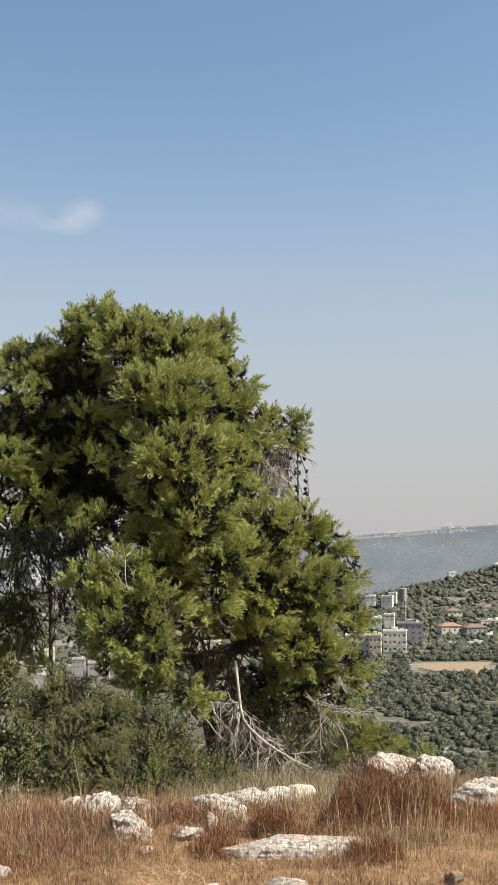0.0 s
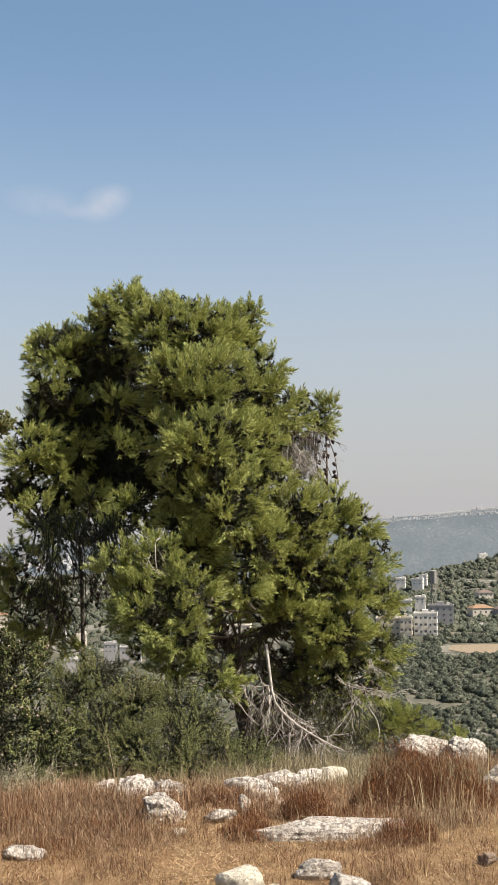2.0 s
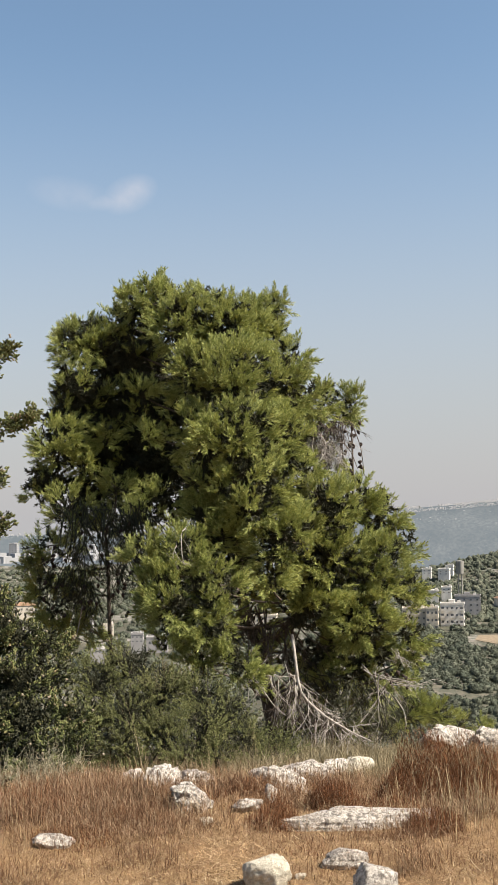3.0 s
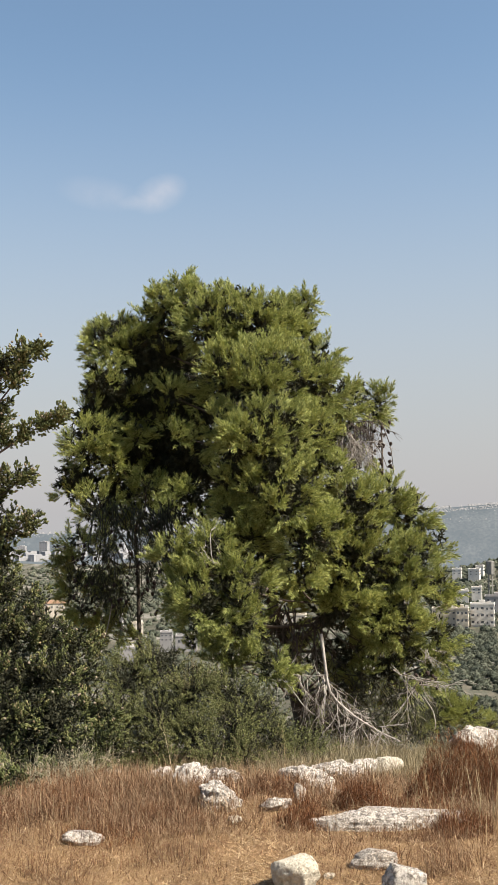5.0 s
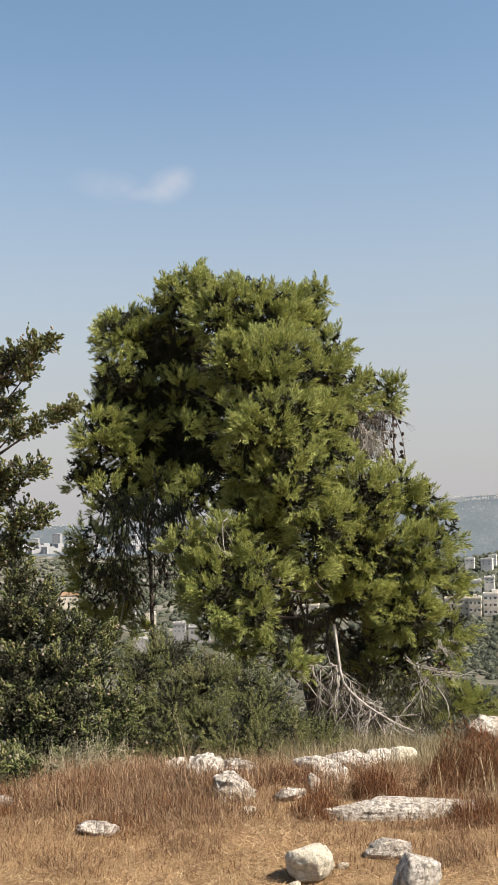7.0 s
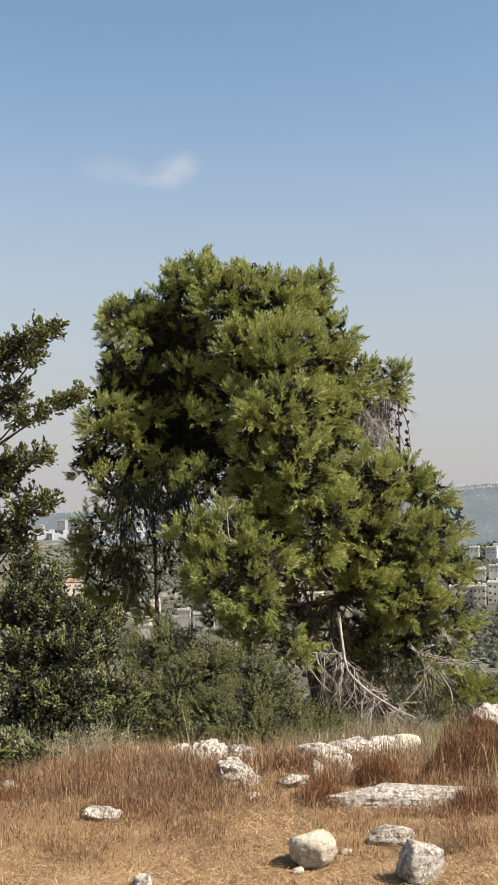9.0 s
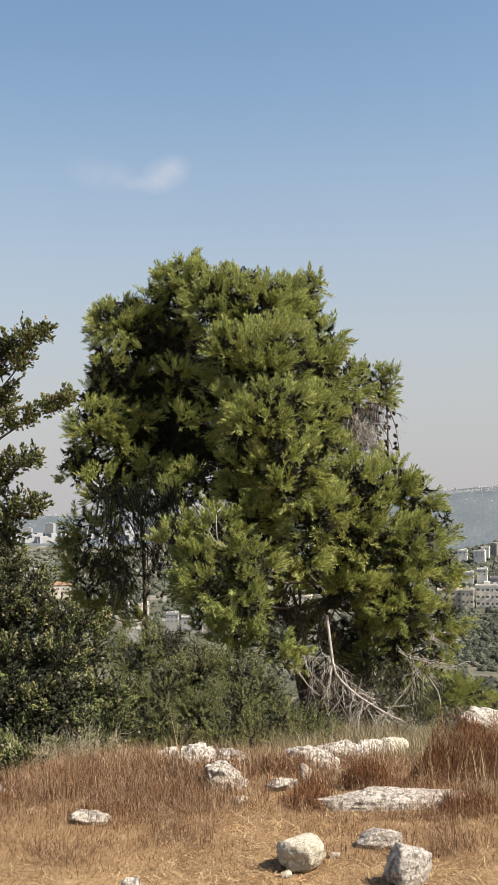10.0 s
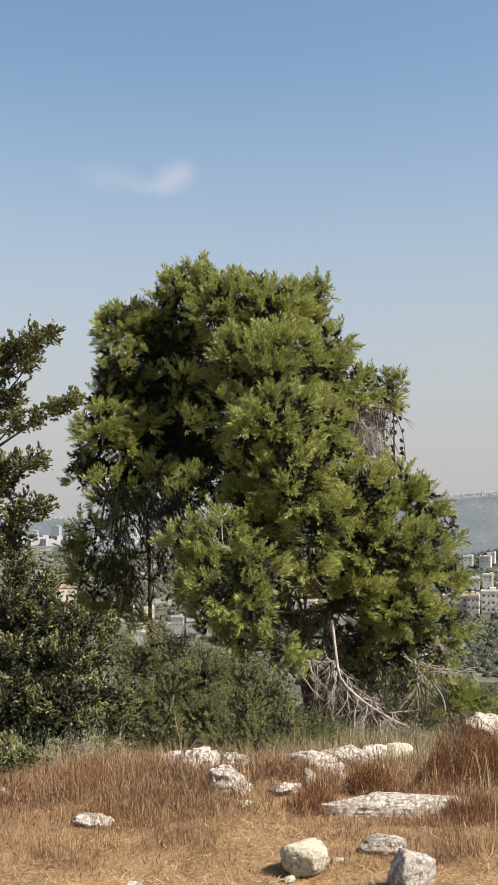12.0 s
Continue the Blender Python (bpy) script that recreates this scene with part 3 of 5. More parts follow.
    dead_fan((-1.411, 10.8, 1.165), (-0.685, 10.8, 1.159), 38, 0.4, 0.6, 0.005, SHADE_TWIGS, 0.03, "brushwood")
    low_drooping = dead_fan((-1.763, 10.9, 1.164), (-1.143, 10.9, 0.878), 60, 0.25, 0.42, 0.005, SHADE_TWIGS, 0.05, "brushwood")
    hanging = dead_fan((0.972, 10.7, 2.455), (1.335, 10.7, 2.507), 60, 0.4, 0.38, 0.005, TWIG, 0.05, "brushwood")
    dead_fan((0.99, 10.6, 2.391), (1.236, 10.6, 2.195), 60, 0.5, 0.32, 0.0042, DEADWOOD, 0.04, "dead_brushwood")
    dead_fan((0.243, 9.75, 1.522), (0.445, 9.75, 1.47), 8, 0.9, 0.2, 0.0032, DEADWOOD, -0.03, "dead_brushwood")
    dead_fan((-0.451, 8.95, 1.372), (-0.219, 8.95, 1.324), 5, 0.9, 0.2, 0.003, DEADWOOD, -0.05, "dead_brushwood")
    dead_fan((1.598, 10.3, 0.261), (1.909, 10.4, 0.299), 10, 0.9, 0.2, 0.0032, DEADWOOD, -0.03, "dead_brushwood")
    for a, b in (((-0.218, 8.95, 1.486), (-0.228, 8.9, 1.188)), ((-1.26, 10.6, 0.735), (-1.374, 10.5, 0.394)), ((0.307, 9.8, 0.161), (0.624, 9.7, -0.173)), ((1.681, 10.2, -0.117), (1.753, 10.1, -0.394))):
        p = bent([a, (np.array(a) * 2 + b) / 3 + rng.normal(0, 0.05, 3), (np.array(a) + np.array(b) * 2) / 3 + rng.normal(0, 0.05, 3), b], 10)
        part("dead_branch", mesh("dead_branch", *tube(p, np.linspace(0.006, 0.003, 10), 6), DEADWOOD, True), pine, "bleached bare branch")
    # cones
    bm = bmesh.new()
    bmesh.ops.create_icosphere(bm, subdivisions=2, radius=1)
    for v in bm.verts:
        q = 1 + 0.16 * math.sin(v.co.z * 14) * math.cos(math.atan2(v.co.y, v.co.x) * 6)
        v.co = Vector((v.co.x * 0.014 * q * (1.1 - 0.3 * v.co.z), v.co.y * 0.014 * q * (1.1 - 0.3 * v.co.z), v.co.z * 0.026))
    cone = bpy.data.meshes.new("cone")
    bm.to_mesh(cone)
    cone.materials.append(CONE)
    for holder, a, b, n in ((hanging, (1.295, 10.6, 2.499), (1.491, 10.6, 1.945), 24), (drooping, (-1.263, 10.5, 1.502), (-0.668, 10.5, 0.631), 34), (low_drooping, (-1.731, 10.7, 1.338), (-1.399, 10.7, 0.563), 16), (hanging, (1.584, 10.4, 0.089), (1.849, 10.4, -0.099), 8)):
        for _ in range(n):
            t = rng.random(3)
            at = np.array(a) + (np.array(b) - a) * t
            ob = new("cone", cone)
            ob.parent = holder
            ob.matrix_basis = pose(at[0], at[1], at[2], 180 + rng.normal(0, 35), rng.normal(0, 35), rng.uniform(0, 360))
    # bare hanging sprig at the right edge
    for a, b in (((1.391, 10.7, 2.479), (1.505, 10.7, 1.965)), ((1.249, 10.7, 2.341), (1.44, 10.7, 2.032)), ((1.662, 10.8, 1.754), (1.785, 10.8, 1.764))):
        mid = (np.array(a) + b) / 2 + [0.03, 0, 0.03]
        part("bare_sprig", mesh("bare_sprig", *tube(bent([a, mid, b], 8), np.linspace(0.006, 0.003, 8), 4), TWIG, True), pine)
    return pine


pine_tree()


# ---- cypress at the edge ----
def fingers(rng, n):
    """Short tapering cords of scale leaves along +z: pairs of verts and triangles."""
    out = []
    for _ in range(n):
        rings, sides = 4, 4
        bend = rng.normal(0, 0.16, 2)
        v = [(0.0, 0.0, -0.5)]
        for k in range(rings):
            h = (k + 0.5) / rings
            r = 0.225 * math.sin(math.pi * (0.18 + 0.72 * h)) * rng.uniform(0.8, 1.2)
            for q in range(sides):
                a, w = 2 * math.pi * (q + 0.5 * (k % 2)) / sides, r * rng.uniform(0.6, 1.45)
                v.append((math.cos(a) * w + bend[0] * h * h, math.sin(a) * w + bend[1] * h * h, h - 0.5 + rng.normal(0, 0.03)))
        v.append((bend[0], bend[1], 0.55))
        f = [(0, 1 + (q + 1) % sides, 1 + q) for q in range(sides)]
        for k in range(rings - 1):
            for q in range(sides):
                i, j = 1 + k * sides + q, 1 + k * sides + (q + 1) % sides
                f += [(i, j, i + sides), (j, j + sides, i + sides)]
        e = 1 + (rings - 1) * sides
        f += [(e + q, e + (q + 1) % sides, len(v) - 1) for q in range(sides)]
        out.append((np.array(v), np.array(f)))
    return out


def grown(templates, at, ways, scales, rng):
    """Copies of solid pieces at places, their z axes along ways."""
    ways = unit(ways)
    pick = rng.integers(0, len(templates), len(at))
    x = unit(np.cross(rng.normal(0, 1, ways.shape), ways))
    rot = np.stack([x, np.cross(ways, x), ways], -1)
    vs, fs, base = [], [], 0
    for k, (tv, tf) in enumerate(templates):
        q = np.flatnonzero(pick == k)
        vs.append((np.einsum("nij,mj->nmi", rot[q], tv) * scales[q][:, None, None] + at[q][:, None]).reshape(-1, 3))
        fs.append((tf[None] + (base + np.arange(len(q)) * len(tv))[:, None, None]).reshape(-1, 3))
        base += len(q) * len(tv)
    return np.concatenate(vs), np.concatenate(fs)


def scaly(rng, lobes, per_area):
    """Upswept side boughs on rounded limbs, each one a spike of short fingers: places and ways."""
    at, ways = [], []
    for x, y, z, r in lobes:
        n = max(9, int(per_area * r * r))
        d = unit(rng.normal(0, 1, (n, 3)) + [0.0, -0.35, 0.0])
        heart = np.array([x, y, z]) + d * (r * rng.uniform(0.5, 0.95, n))[:, None]
        along = unit(d * 0.8 + [0.25, 0, 0.6] + rng.normal(0, 0.25, (n, 3)))
        k = 30
        t = rng.uniform(-1.0, 1.0, (n, k))
        tip = heart[:, None] + along[:, None] * (t * 0.08)[..., None] + rng.normal(0, 1, (n, k, 3)) * (0.021 * (1.1 - 0.75 * np.maximum(t, 0)))[..., None]
        way = unit(tip - heart[:, None]) * 0.7 + along[:, None] + rng.normal(0, 0.3, (n, k, 3))
        at.append(tip.reshape(-1, 3))
        ways.append(way.reshape(-1, 3))
    return np.concatenate(at), np.concatenate(ways)


def cypress_tree():
    rng = np.random.default_rng(23)
    x, y, _ = (-2.091, 8.4, -0.319)
    base = (x, y, float(land(x, y)))
    tree = root("cypress_tree", base, "dark green cypress with upswept ragged branches", "tree")
    cords = fingers(rng, 8)
    # dark filler tufts: shade between the boughs put into colour
    fill = [needle_tuft(rng, 20, 0.12, 0.05, 0.014, (20, 80)) for _ in range(4)]
    top = np.array((-2.237, 8.4, 3.111))
    stem = arch(np.array(base) - [0, 0, 0.1], top, rng, 0, 12)
    part("trunk", mesh("trunk", *tube(stem, np.linspace(0.11, 0.03, 12), 10), BARK, True), tree)
    upper = [(-1.841, 8.4, 2.754, 0.148), (-1.667, 8.3, 2.827, 0.121), (-1.559, 8.3, 2.891, 0.086), (-1.972, 8.4, 2.667, 0.196), (-1.71, 8.3, 2.653, 0.095), (-1.84, 8.4, 2.402, 0.105), (-1.971, 8.4, 2.316, 0.174), (-1.818, 8.3, 2.198, 0.095), (-1.645, 8.3, 2.227, 0.073), (-1.507, 8.3, 2.295, 0.06), (-1.394, 8.3, 2.355, 0.052), (-1.817, 8.3, 1.873, 0.129), (-1.666, 8.3, 1.894, 0.095), (-1.969, 8.4, 1.747, 0.201), (-1.773, 8.3, 1.529, 0.164), (-1.581, 8.2, 1.549, 0.111), (-1.815, 8.3, 1.315, 0.155), (-2.011, 8.4, 1.269, 0.196)]
    lower = [(-1.793, 8.2, 1.022, 0.17), (-1.561, 8.1, 0.944, 0.143), (-1.748, 8, 0.749, 0.229), (-1.459, 8, 0.746, 0.183), (-1.253, 8, 0.663, 0.158), (-1.081, 8.1, 0.629, 0.101), (-1.663, 7.8, 0.451, 0.235), (-1.342, 7.8, 0.448, 0.223), (-1.136, 7.9, 0.451, 0.148), (-1.62, 7.6, 0.17, 0.237), (-1.308, 7.6, 0.187, 0.229), (-1.068, 7.7, 0.225, 0.144), (-1.483, 7.5, -0.04, 0.187), (-1.175, 7.5, -0.005, 0.179), (-0.976, 7.6, 0.049, 0.111), (-1.668, 7.3, -0.124, 0.152), (-1.423, 7.2, -0.12, 0.135), (-1.181, 7.3, -0.11, 0.129), (-1.008, 7.4, -0.078, 0.1), (-1.47, 6.75, -0.02, 0.15), (-1.3, 6.7, -0.05, 0.1), (-1.75, 6.7, 0.04, 0.18), (-1.4, 6.4, 0.05, 0.1), (-1.52, 6.3, 0.06, 0.12), (-0.93, 7.7, 0.2, 0.13), (-0.88, 7.6, 0.0, 0.12)]
    crest = [(-2.325, 8.4, 3.024, 0.218), (-2.351, 8.5, 2.683, 0.309), (-2.435, 8.5, 1.973, 0.353), (-2.403, 8.4, 1.316, 0.393), (-2.313, 8.1, 0.618, 0.421), (-2.223, 7.8, 0.058, 0.405)]
    for name, lobes, dens in (("crown_upper", [(a, b, z, r * 0.9) for a, b, z, r in upper], 560), ("crown_lower", lower, 400), ("crown_outer", crest, 60)):
        at, ways = scaly(rng, lobes, dens)
        part("crown", mesh(name, *grown(cords, at, ways, rng.uniform(0.021, 0.039, len(at)), rng), CYPRESS), tree, "dark scaly foliage with pale brown tips")
        tagged(part("inner_shade_fill", mesh(name + "_inner", *scatter(fill, *inner(rng, lobes, 1300 if lobes is crest else 5500), rng), SHADE_TWIGS), tree, "inner twigs blackened in colour for the shade between boughs"), kind="stuff")
        for a, b, z, r in lobes:
            i = int(np.argmin(np.abs(stem[:, 2] - (z - 0.35))))
            part("limb", mesh("limb", *tube(arch(stem[i], (a, b, z), rng, 0.08), np.linspace(0.013, 0.005, 7), 5), TWIG, True), tree)
    # small round cones among the foliage
    bm = bmesh.new()
    bmesh.ops.create_icosphere(bm, subdivisions=2, radius=0.0095)
    for v in bm.verts:
        v.co *= 1 + 0.12 * math.sin(v.co.x * 700) * math.cos(v.co.z * 600)
    cone = bpy.data.meshes.new("cone")
    bm.to_mesh(cone)
    bm.free()
    cone.materials.append(CYPRESS_CONE)
    for x, y, z, r in upper + lower:
        for _ in range(3):
            d = unit(rng.normal(0, 1, 3) + [0.3, -0.9, 0.4])
            ob = new("cone", cone)
            ob.parent = tree
            ob.matrix_parent_inverse = Matrix.Translation(tree.location).inverted()
            ob.matrix_basis = pose(*(np.array([x, y, z]) + d * (r + 0.01)), 0, 0, rng.uniform(0, 360))
    return tree


cypress_tree()


# ---- shrubs ----
def shrub(name, seed, lobes, mat, templates, label, dens=85, shoots=18, size=(0.7, 1.2)):
    rng = np.random.default_rng(seed)
    x, y = np.mean([l[0] for l in lobes]), np.mean([l[1] for l in lobes])
    g = float(land(x, y))
    ob = root(name, (x, y, g), label, "shrub")
    at, ways, scales, hearts = boughs(rng, lobes, dens, shoots, size, 0.4, 1.0, 0.6, 0.1, 0.6)
    keep = at[:, 2] > land(at[:, 0], at[:, 1]) - 0.02
    part("foliage", mesh("foliage", *scatter(templates, at[keep], ways[keep], scales[keep], rng), mat), ob)
    tagged(part("twigwork", mesh("twigwork", *joined(twigs(rng, hearts, 0.004, 0.5)), TWIG, True), ob), kind="stuff")
    # filler tufts whose dark colour paints the shade between the leaves
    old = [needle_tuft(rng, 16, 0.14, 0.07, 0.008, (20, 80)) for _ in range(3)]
    tagged(part("inner_shade_fill", mesh("inner_shade_fill", *scatter(old, *inner(rng, lobes, 4200), rng), SHADE_TWIGS), ob), kind="stuff")
    for a, b, z, r in lobes:
        s = np.array([x + (a - x) * 0.4, y + (b - y) * 0.4, 0])
        s[2] = land(s[0], s[1]) - 0.03
        part("stem", mesh("stem", *tube(arch(s, (a, b, z), rng, 0.02), np.linspace(0.012, 0.005, 7), 4), TWIG, True), ob)
    return ob


LEAVES = [leaf_spray(np.random.default_rng(40 + k), 40, 0.13, 0.0145, 0.007) for k in range(5)]
PLUMES = [needle_tuft(np.random.default_rng(50 + k), 40, 0.1, 0.075, 0.004, (15, 60)) for k in range(5)]
shrub("evergreen_shrub", 31, [(-0.915, 8.7, 0.266, 0.203), (-0.653, 8.8, 0.383, 0.192), (-0.422, 8.7, 0.217, 0.217), (-0.632, 8.5, 0.078, 0.221), (-0.938, 8.5, -0.006, 0.185), (-0.367, 8.4, -0.077, 0.201), (-0.704, 8.3, -0.139, 0.172), (-0.938, 8.3, -0.179, 0.147)], SHRUB, LEAVES, "olive-green small-leaved evergreen shrub under the pine")
shrub("evergreen_shrub", 32, [(-0.109, 8.7, 0.17, 0.199), (0.112, 8.6, 0.054, 0.205), (-0.065, 8.4, -0.037, 0.209), (0.237, 8.4, -0.104, 0.174), (0.489, 8.3, -0.17, 0.147), (0.02, 8.2, -0.165, 0.153), (0.314, 8.2, -0.209, 0.128), (-0.191, 8.2, -0.164, 0.136)], SHRUB, LEAVES, "grey-green small-leaved evergreen shrub beside the stones")
shrub("low_shrub", 34, [(0.668, 11.3, -0.62, 0.2), (0.976, 11.5, -0.592, 0.215), (1.248, 11.3, -0.625, 0.211), (1.566, 11.5, -0.626, 0.203), (1.786, 11.4, -0.649, 0.178)], SHRUB, LEAVES, "dusty low shrub in the shade of the pine", 60, 14)
shrub("young_pine", 33, [(2.283, 12.5, -0.633, 0.221), (2.571, 12.5, -0.699, 0.182), (2.118, 12.3, -0.722, 0.192), (2.849, 12.6, -0.816, 0.131), (3.098, 12.7, -0.914, 0.106)], YOUNG, PLUMES, "small bright green pine sapling on the slope", 70, 18, (0.5, 0.8))


# ---- rocks ----
def rock(seed, at, size, turn=0, boxy=0.5, mat=None, label="", lean=0, sink=0.15, layers=0.0, rough=1.25):
    """A weathered boulder: a squared-off ball, broken by ridged relief and bedding."""
    bm = bmesh.new()
    bmesh.ops.create_icosphere(bm, subdivisions=5 if max(size) > 0.3 else 4, radius=1)
    off = Vector((seed * 3.7, seed * 1.3, seed * 7.1))
    chip = random.Random(seed * 17 + 3)
    cuts = [(Vector((chip.gauss(0, 1), chip.gauss(0, 1), chip.gauss(0.2, 0.8))).normalized(), chip.uniform(0.52, 0.85) + (0.26 if boxy < 0.1 else 0.16 if boxy < 0.3 else 0.3 if boxy > 0.9 else 0)) for _ in range(11)]
    for v in bm.verts:
        p = v.co.copy()
        big = max(abs(p.x), abs(p.y), abs(p.z))
        p = p * (1 - boxy) + p / big * boxy * 0.85
        for n, d in cuts:
            over = p.dot(n) - d
            if over > 0:
                p -= n * over * 0.92
        n1 = noise.noise(p * 1.1 + off)
        n2 = noise.noise(p * 2.7 + off * 2)
        n3 = noise.noise(p * 7 + off)
        n4 = abs(noise.noise(p * 3.6 - off))
        p *= 1 + rough * (0.13 * n1 + 0.08 * n2 + 0.05 * n3 + 0.028 * noise.noise(p * 17 + off) - 0.22 * max(0, 0.16 - n4) * 3)
        if layers:
            p.x *= 1 + layers * math.sin(p.z * 16 + 3 * n1)
            p.y *= 1 + layers * math.sin(p.z * 16 + 3 * n1)
        v.co = Vector((p.x * size[0] / 2, p.y * size[1] / 2, p.z * size[2] / 2))
    me = bpy.data.meshes.new("rock")
    bm.to_mesh(me)
    bm.free()
    me.materials.append(mat or STONE)
    me.polygons.foreach_set("use_smooth", np.ones(len(me.polygons), bool))
    ob = new("rock", me)
    g = float(land(*at))
    ob.matrix_world = pose(at[0], at[1], g + size[2] * (0.5 - sink), 0, lean, turn)
    return tagged(ob, label or "weathered white limestone rock in dry grass", "rock", "loose rocks on the hilltop")


rock(31, (0.224, 4.733), (0.225, 0.2, 0.165), 30, 0.22, STONE_CLEAN, "rounded pale beige boulder on trampled straw", -8, 0.06, 0, 0.9)
rock(2, (0.655, 4.53), (0.19, 0.15, 0.19), 24, 0.97, STONE, "angular leaning limestone block half in grass", 20, 0.16, 0, 0.6)
rock(3, (0.59, 5.07), (0.24, 0.17, 0.1), -12, 0.9, STONE, "flat squared limestone block in dry grass", 4, 0.12, 0.04, 1.0)
rock(29, (0.76, 5.734), (0.94, 0.26, 0.12), 1, 0.9, STONE, "long flat limestone slab lying in dry grass", 2.5, 0.31, 0, 0.6)
rock(5, (-0.787, 5.408), (0.23, 0.16, 0.085), 10, 0.5, STONE, "low limestone rock sunk in brown grass", 5, 0.2)
rock(6, (-0.148, 6.023), (0.304, 0.258, 0.202), 15, 0.55, STONE, "pitted grey-white limestone rock by the path", 10, 0.22, 0.03, 1.5)
rock(7, (-0.307, 6.511), (0.313, 0.276, 0.239), 40, 0.6, STONE, "pointed white limestone rock in a broken wall", -8, 0.26, 0, 1.4)
rock(8, (-0.538, 7.301), (0.239, 0.202, 0.166), 0, 0.4, STONE, "rounded white limestone rock", 0, 0.3)
rock(9, (-0.136, 7.03), (0.304, 0.202, 0.166), -5, 0.6, STONE, "layered cracked limestone rock", 3, 0.15, 0.05)
rock(10, (-0.94, 7.852), (0.156, 0.147, 0.083), 0, 0.4, STONE, "small white rock behind brown grass", 0, 0.2)
rock(11, (-0.045, 5.717), (0.08, 0.07, 0.06), 0, 0.5, STONE_CLEAN, "small cream stone beside the path", 0, 0.1)
rock(12, (0.171, 5.991), (0.22, 0.13, 0.07), 5, 0.5, STONE, "low flat stone edging the path", 0, 0.15)
rock(13, (0.315, 6.149), (0.09, 0.08, 0.12), 20, 0.5, STONE, "small upright white stone", 10, 0.12)
rock(14, (0.375, 6.527), (0.36, 0.29, 0.25), 30, 0.5, STONE, "rounded limestone rock of a broken wall", 0, 0.27, 0.03, 1.4)
rock(15, (0.592, 7.123), (0.38, 0.28, 0.22), 5, 0.5, STONE, "broad limestone rock of a broken wall", 0, 0.27, 0, 1.4)
rock(16, (0.79, 7.473), (0.31, 0.25, 0.21), 55, 0.45, STONE, "humped limestone rock of a broken wall", 0, 0.26, 0, 1.4)
rock(17, (1.009, 7.678), (0.23, 0.18, 0.16), 5, 0.75, STONE_CLEAN, "clean white block of limestone", 6, 0.12, 0, 0.7)
rock(18, (2.345, 10.906), (0.72, 0.48, 0.44), 10, 0.35, STONE, "large white limestone boulder behind russet herbs", 10, 0.12, 0.02, 1.3)
rock(19, (2.736, 10.741), (0.46, 0.4, 0.36), -10, 0.25, STONE, "rounded limestone boulder behind russet herbs", 12, 0.12)
rock(20, (2.23, 7.402), (0.66, 0.42, 0.36), 12, 0.6, STONE, "layered limestone boulder beside russet herbs", 4, 0.24, 0.05, 1.4)
rock(21, (1.394, 5.123), (0.14, 0.12, 0.08), 30, 0.5, STONE_BROWN, "small brown stone in dry grass", 0, 0.15)
rock(22, (-0.489, 4.453), (0.11, 0.1, 0.06), 10, 0.5, STONE, "small grey stone on straw", 0, 0.15)
rock(23, (0.153, 4.645), (0.07, 0.06, 0.03), 0, 0.5, STONE_CLEAN, "small flat stone on straw", 0, 0.2)
rock(24, (0.374, 4.866), (0.06, 0.05, 0.03), 0, 0.5, STONE_CLEAN, "small flat stone on straw", 0, 0.2)
rock(25, (-1.359, 5.926), (0.12, 0.1, 0.08), 0, 0.5, STONE, "small white rock in brown grass", 0, 0.2)


# ---- dry grass ----
def blades(rng, x, y, height, width, lean, curl, low=0.0, lying=False):
    """Bent tapering blades: five verts, three triangles each."""
    n = len(x)
    z = land(x, y)
    a = rng.uniform(0, 2 * np.pi, n)
    d = np.stack([np.cos(a), np.sin(a), 0 * a], -1)
    side = np.stack([-np.sin(a), np.cos(a), 0 * a], -1)
    turn = rng.uniform(0, np.pi, n)
    side = side * np.cos(turn)[:, None] + d * np.sin(turn)[:, None]
    tilt = np.abs(rng.normal(0, 1, n)) * lean
    if lying:
        tilt = rng.uniform(1.15, 1.6, n)
    t2 = tilt + rng.normal(0, 1, n) * curl
    base = np.stack([x, y, z - 0.01 + low * rng.random(n)], -1)
    mid = base + (d * np.sin(tilt)[:, None] + [0, 0, 1] * np.cos(tilt)[:, None]) * (height * 0.55)[:, None]
    tip = mid + (d * np.sin(t2)[:, None] + [0, 0, 1] * np.cos(t2)[:, None]) * (height * 0.45)[:, None]
    tip[:, 2] = np.maximum(tip[:, 2], z + 0.003)
    mid[:, 2] = np.maximum(mid[:, 2], z + 0.004)
    w = side * (width / 2)[:, None]
    v = np.stack([base - w, base + w, mid + w * 0.8, mid - w * 0.8, tip], 1).reshape(-1, 3)
    k = np.arange(n)[:, None, None] * 5
    f = (np.array([[0, 1, 2], [0, 2, 3], [3, 2, 4]])[None] + k).reshape(-1, 3)
    return v, f


def fan(rng, n, near, far, left=-0.36, right=0.42):
    """Places spread over the ground in front, between two distances."""
    y = np.sqrt(rng.uniform(near ** 2, far ** 2, n))
    return rng.uniform(left, right, n) * y, y


def on_path(x, y):
    """One where the ground is trodden bare, nought in the standing grass."""
    centre = 0.06 + 0.05 * np.sin(y * 3)
    track = 1 - step(0.1, 0.24, np.abs(x - centre))
    track = track * (1 - step(5.75, 6.05, y))
    edge = 4.7 + waves(x, y, 0.9, 8) * 0.22 + 0.1 * step(0.2, 0.6, x) - 0.12 * step(0.9, 1.4, x)
    return np.maximum(track, 1 - step(edge - 0.3, edge + 0.3, y))


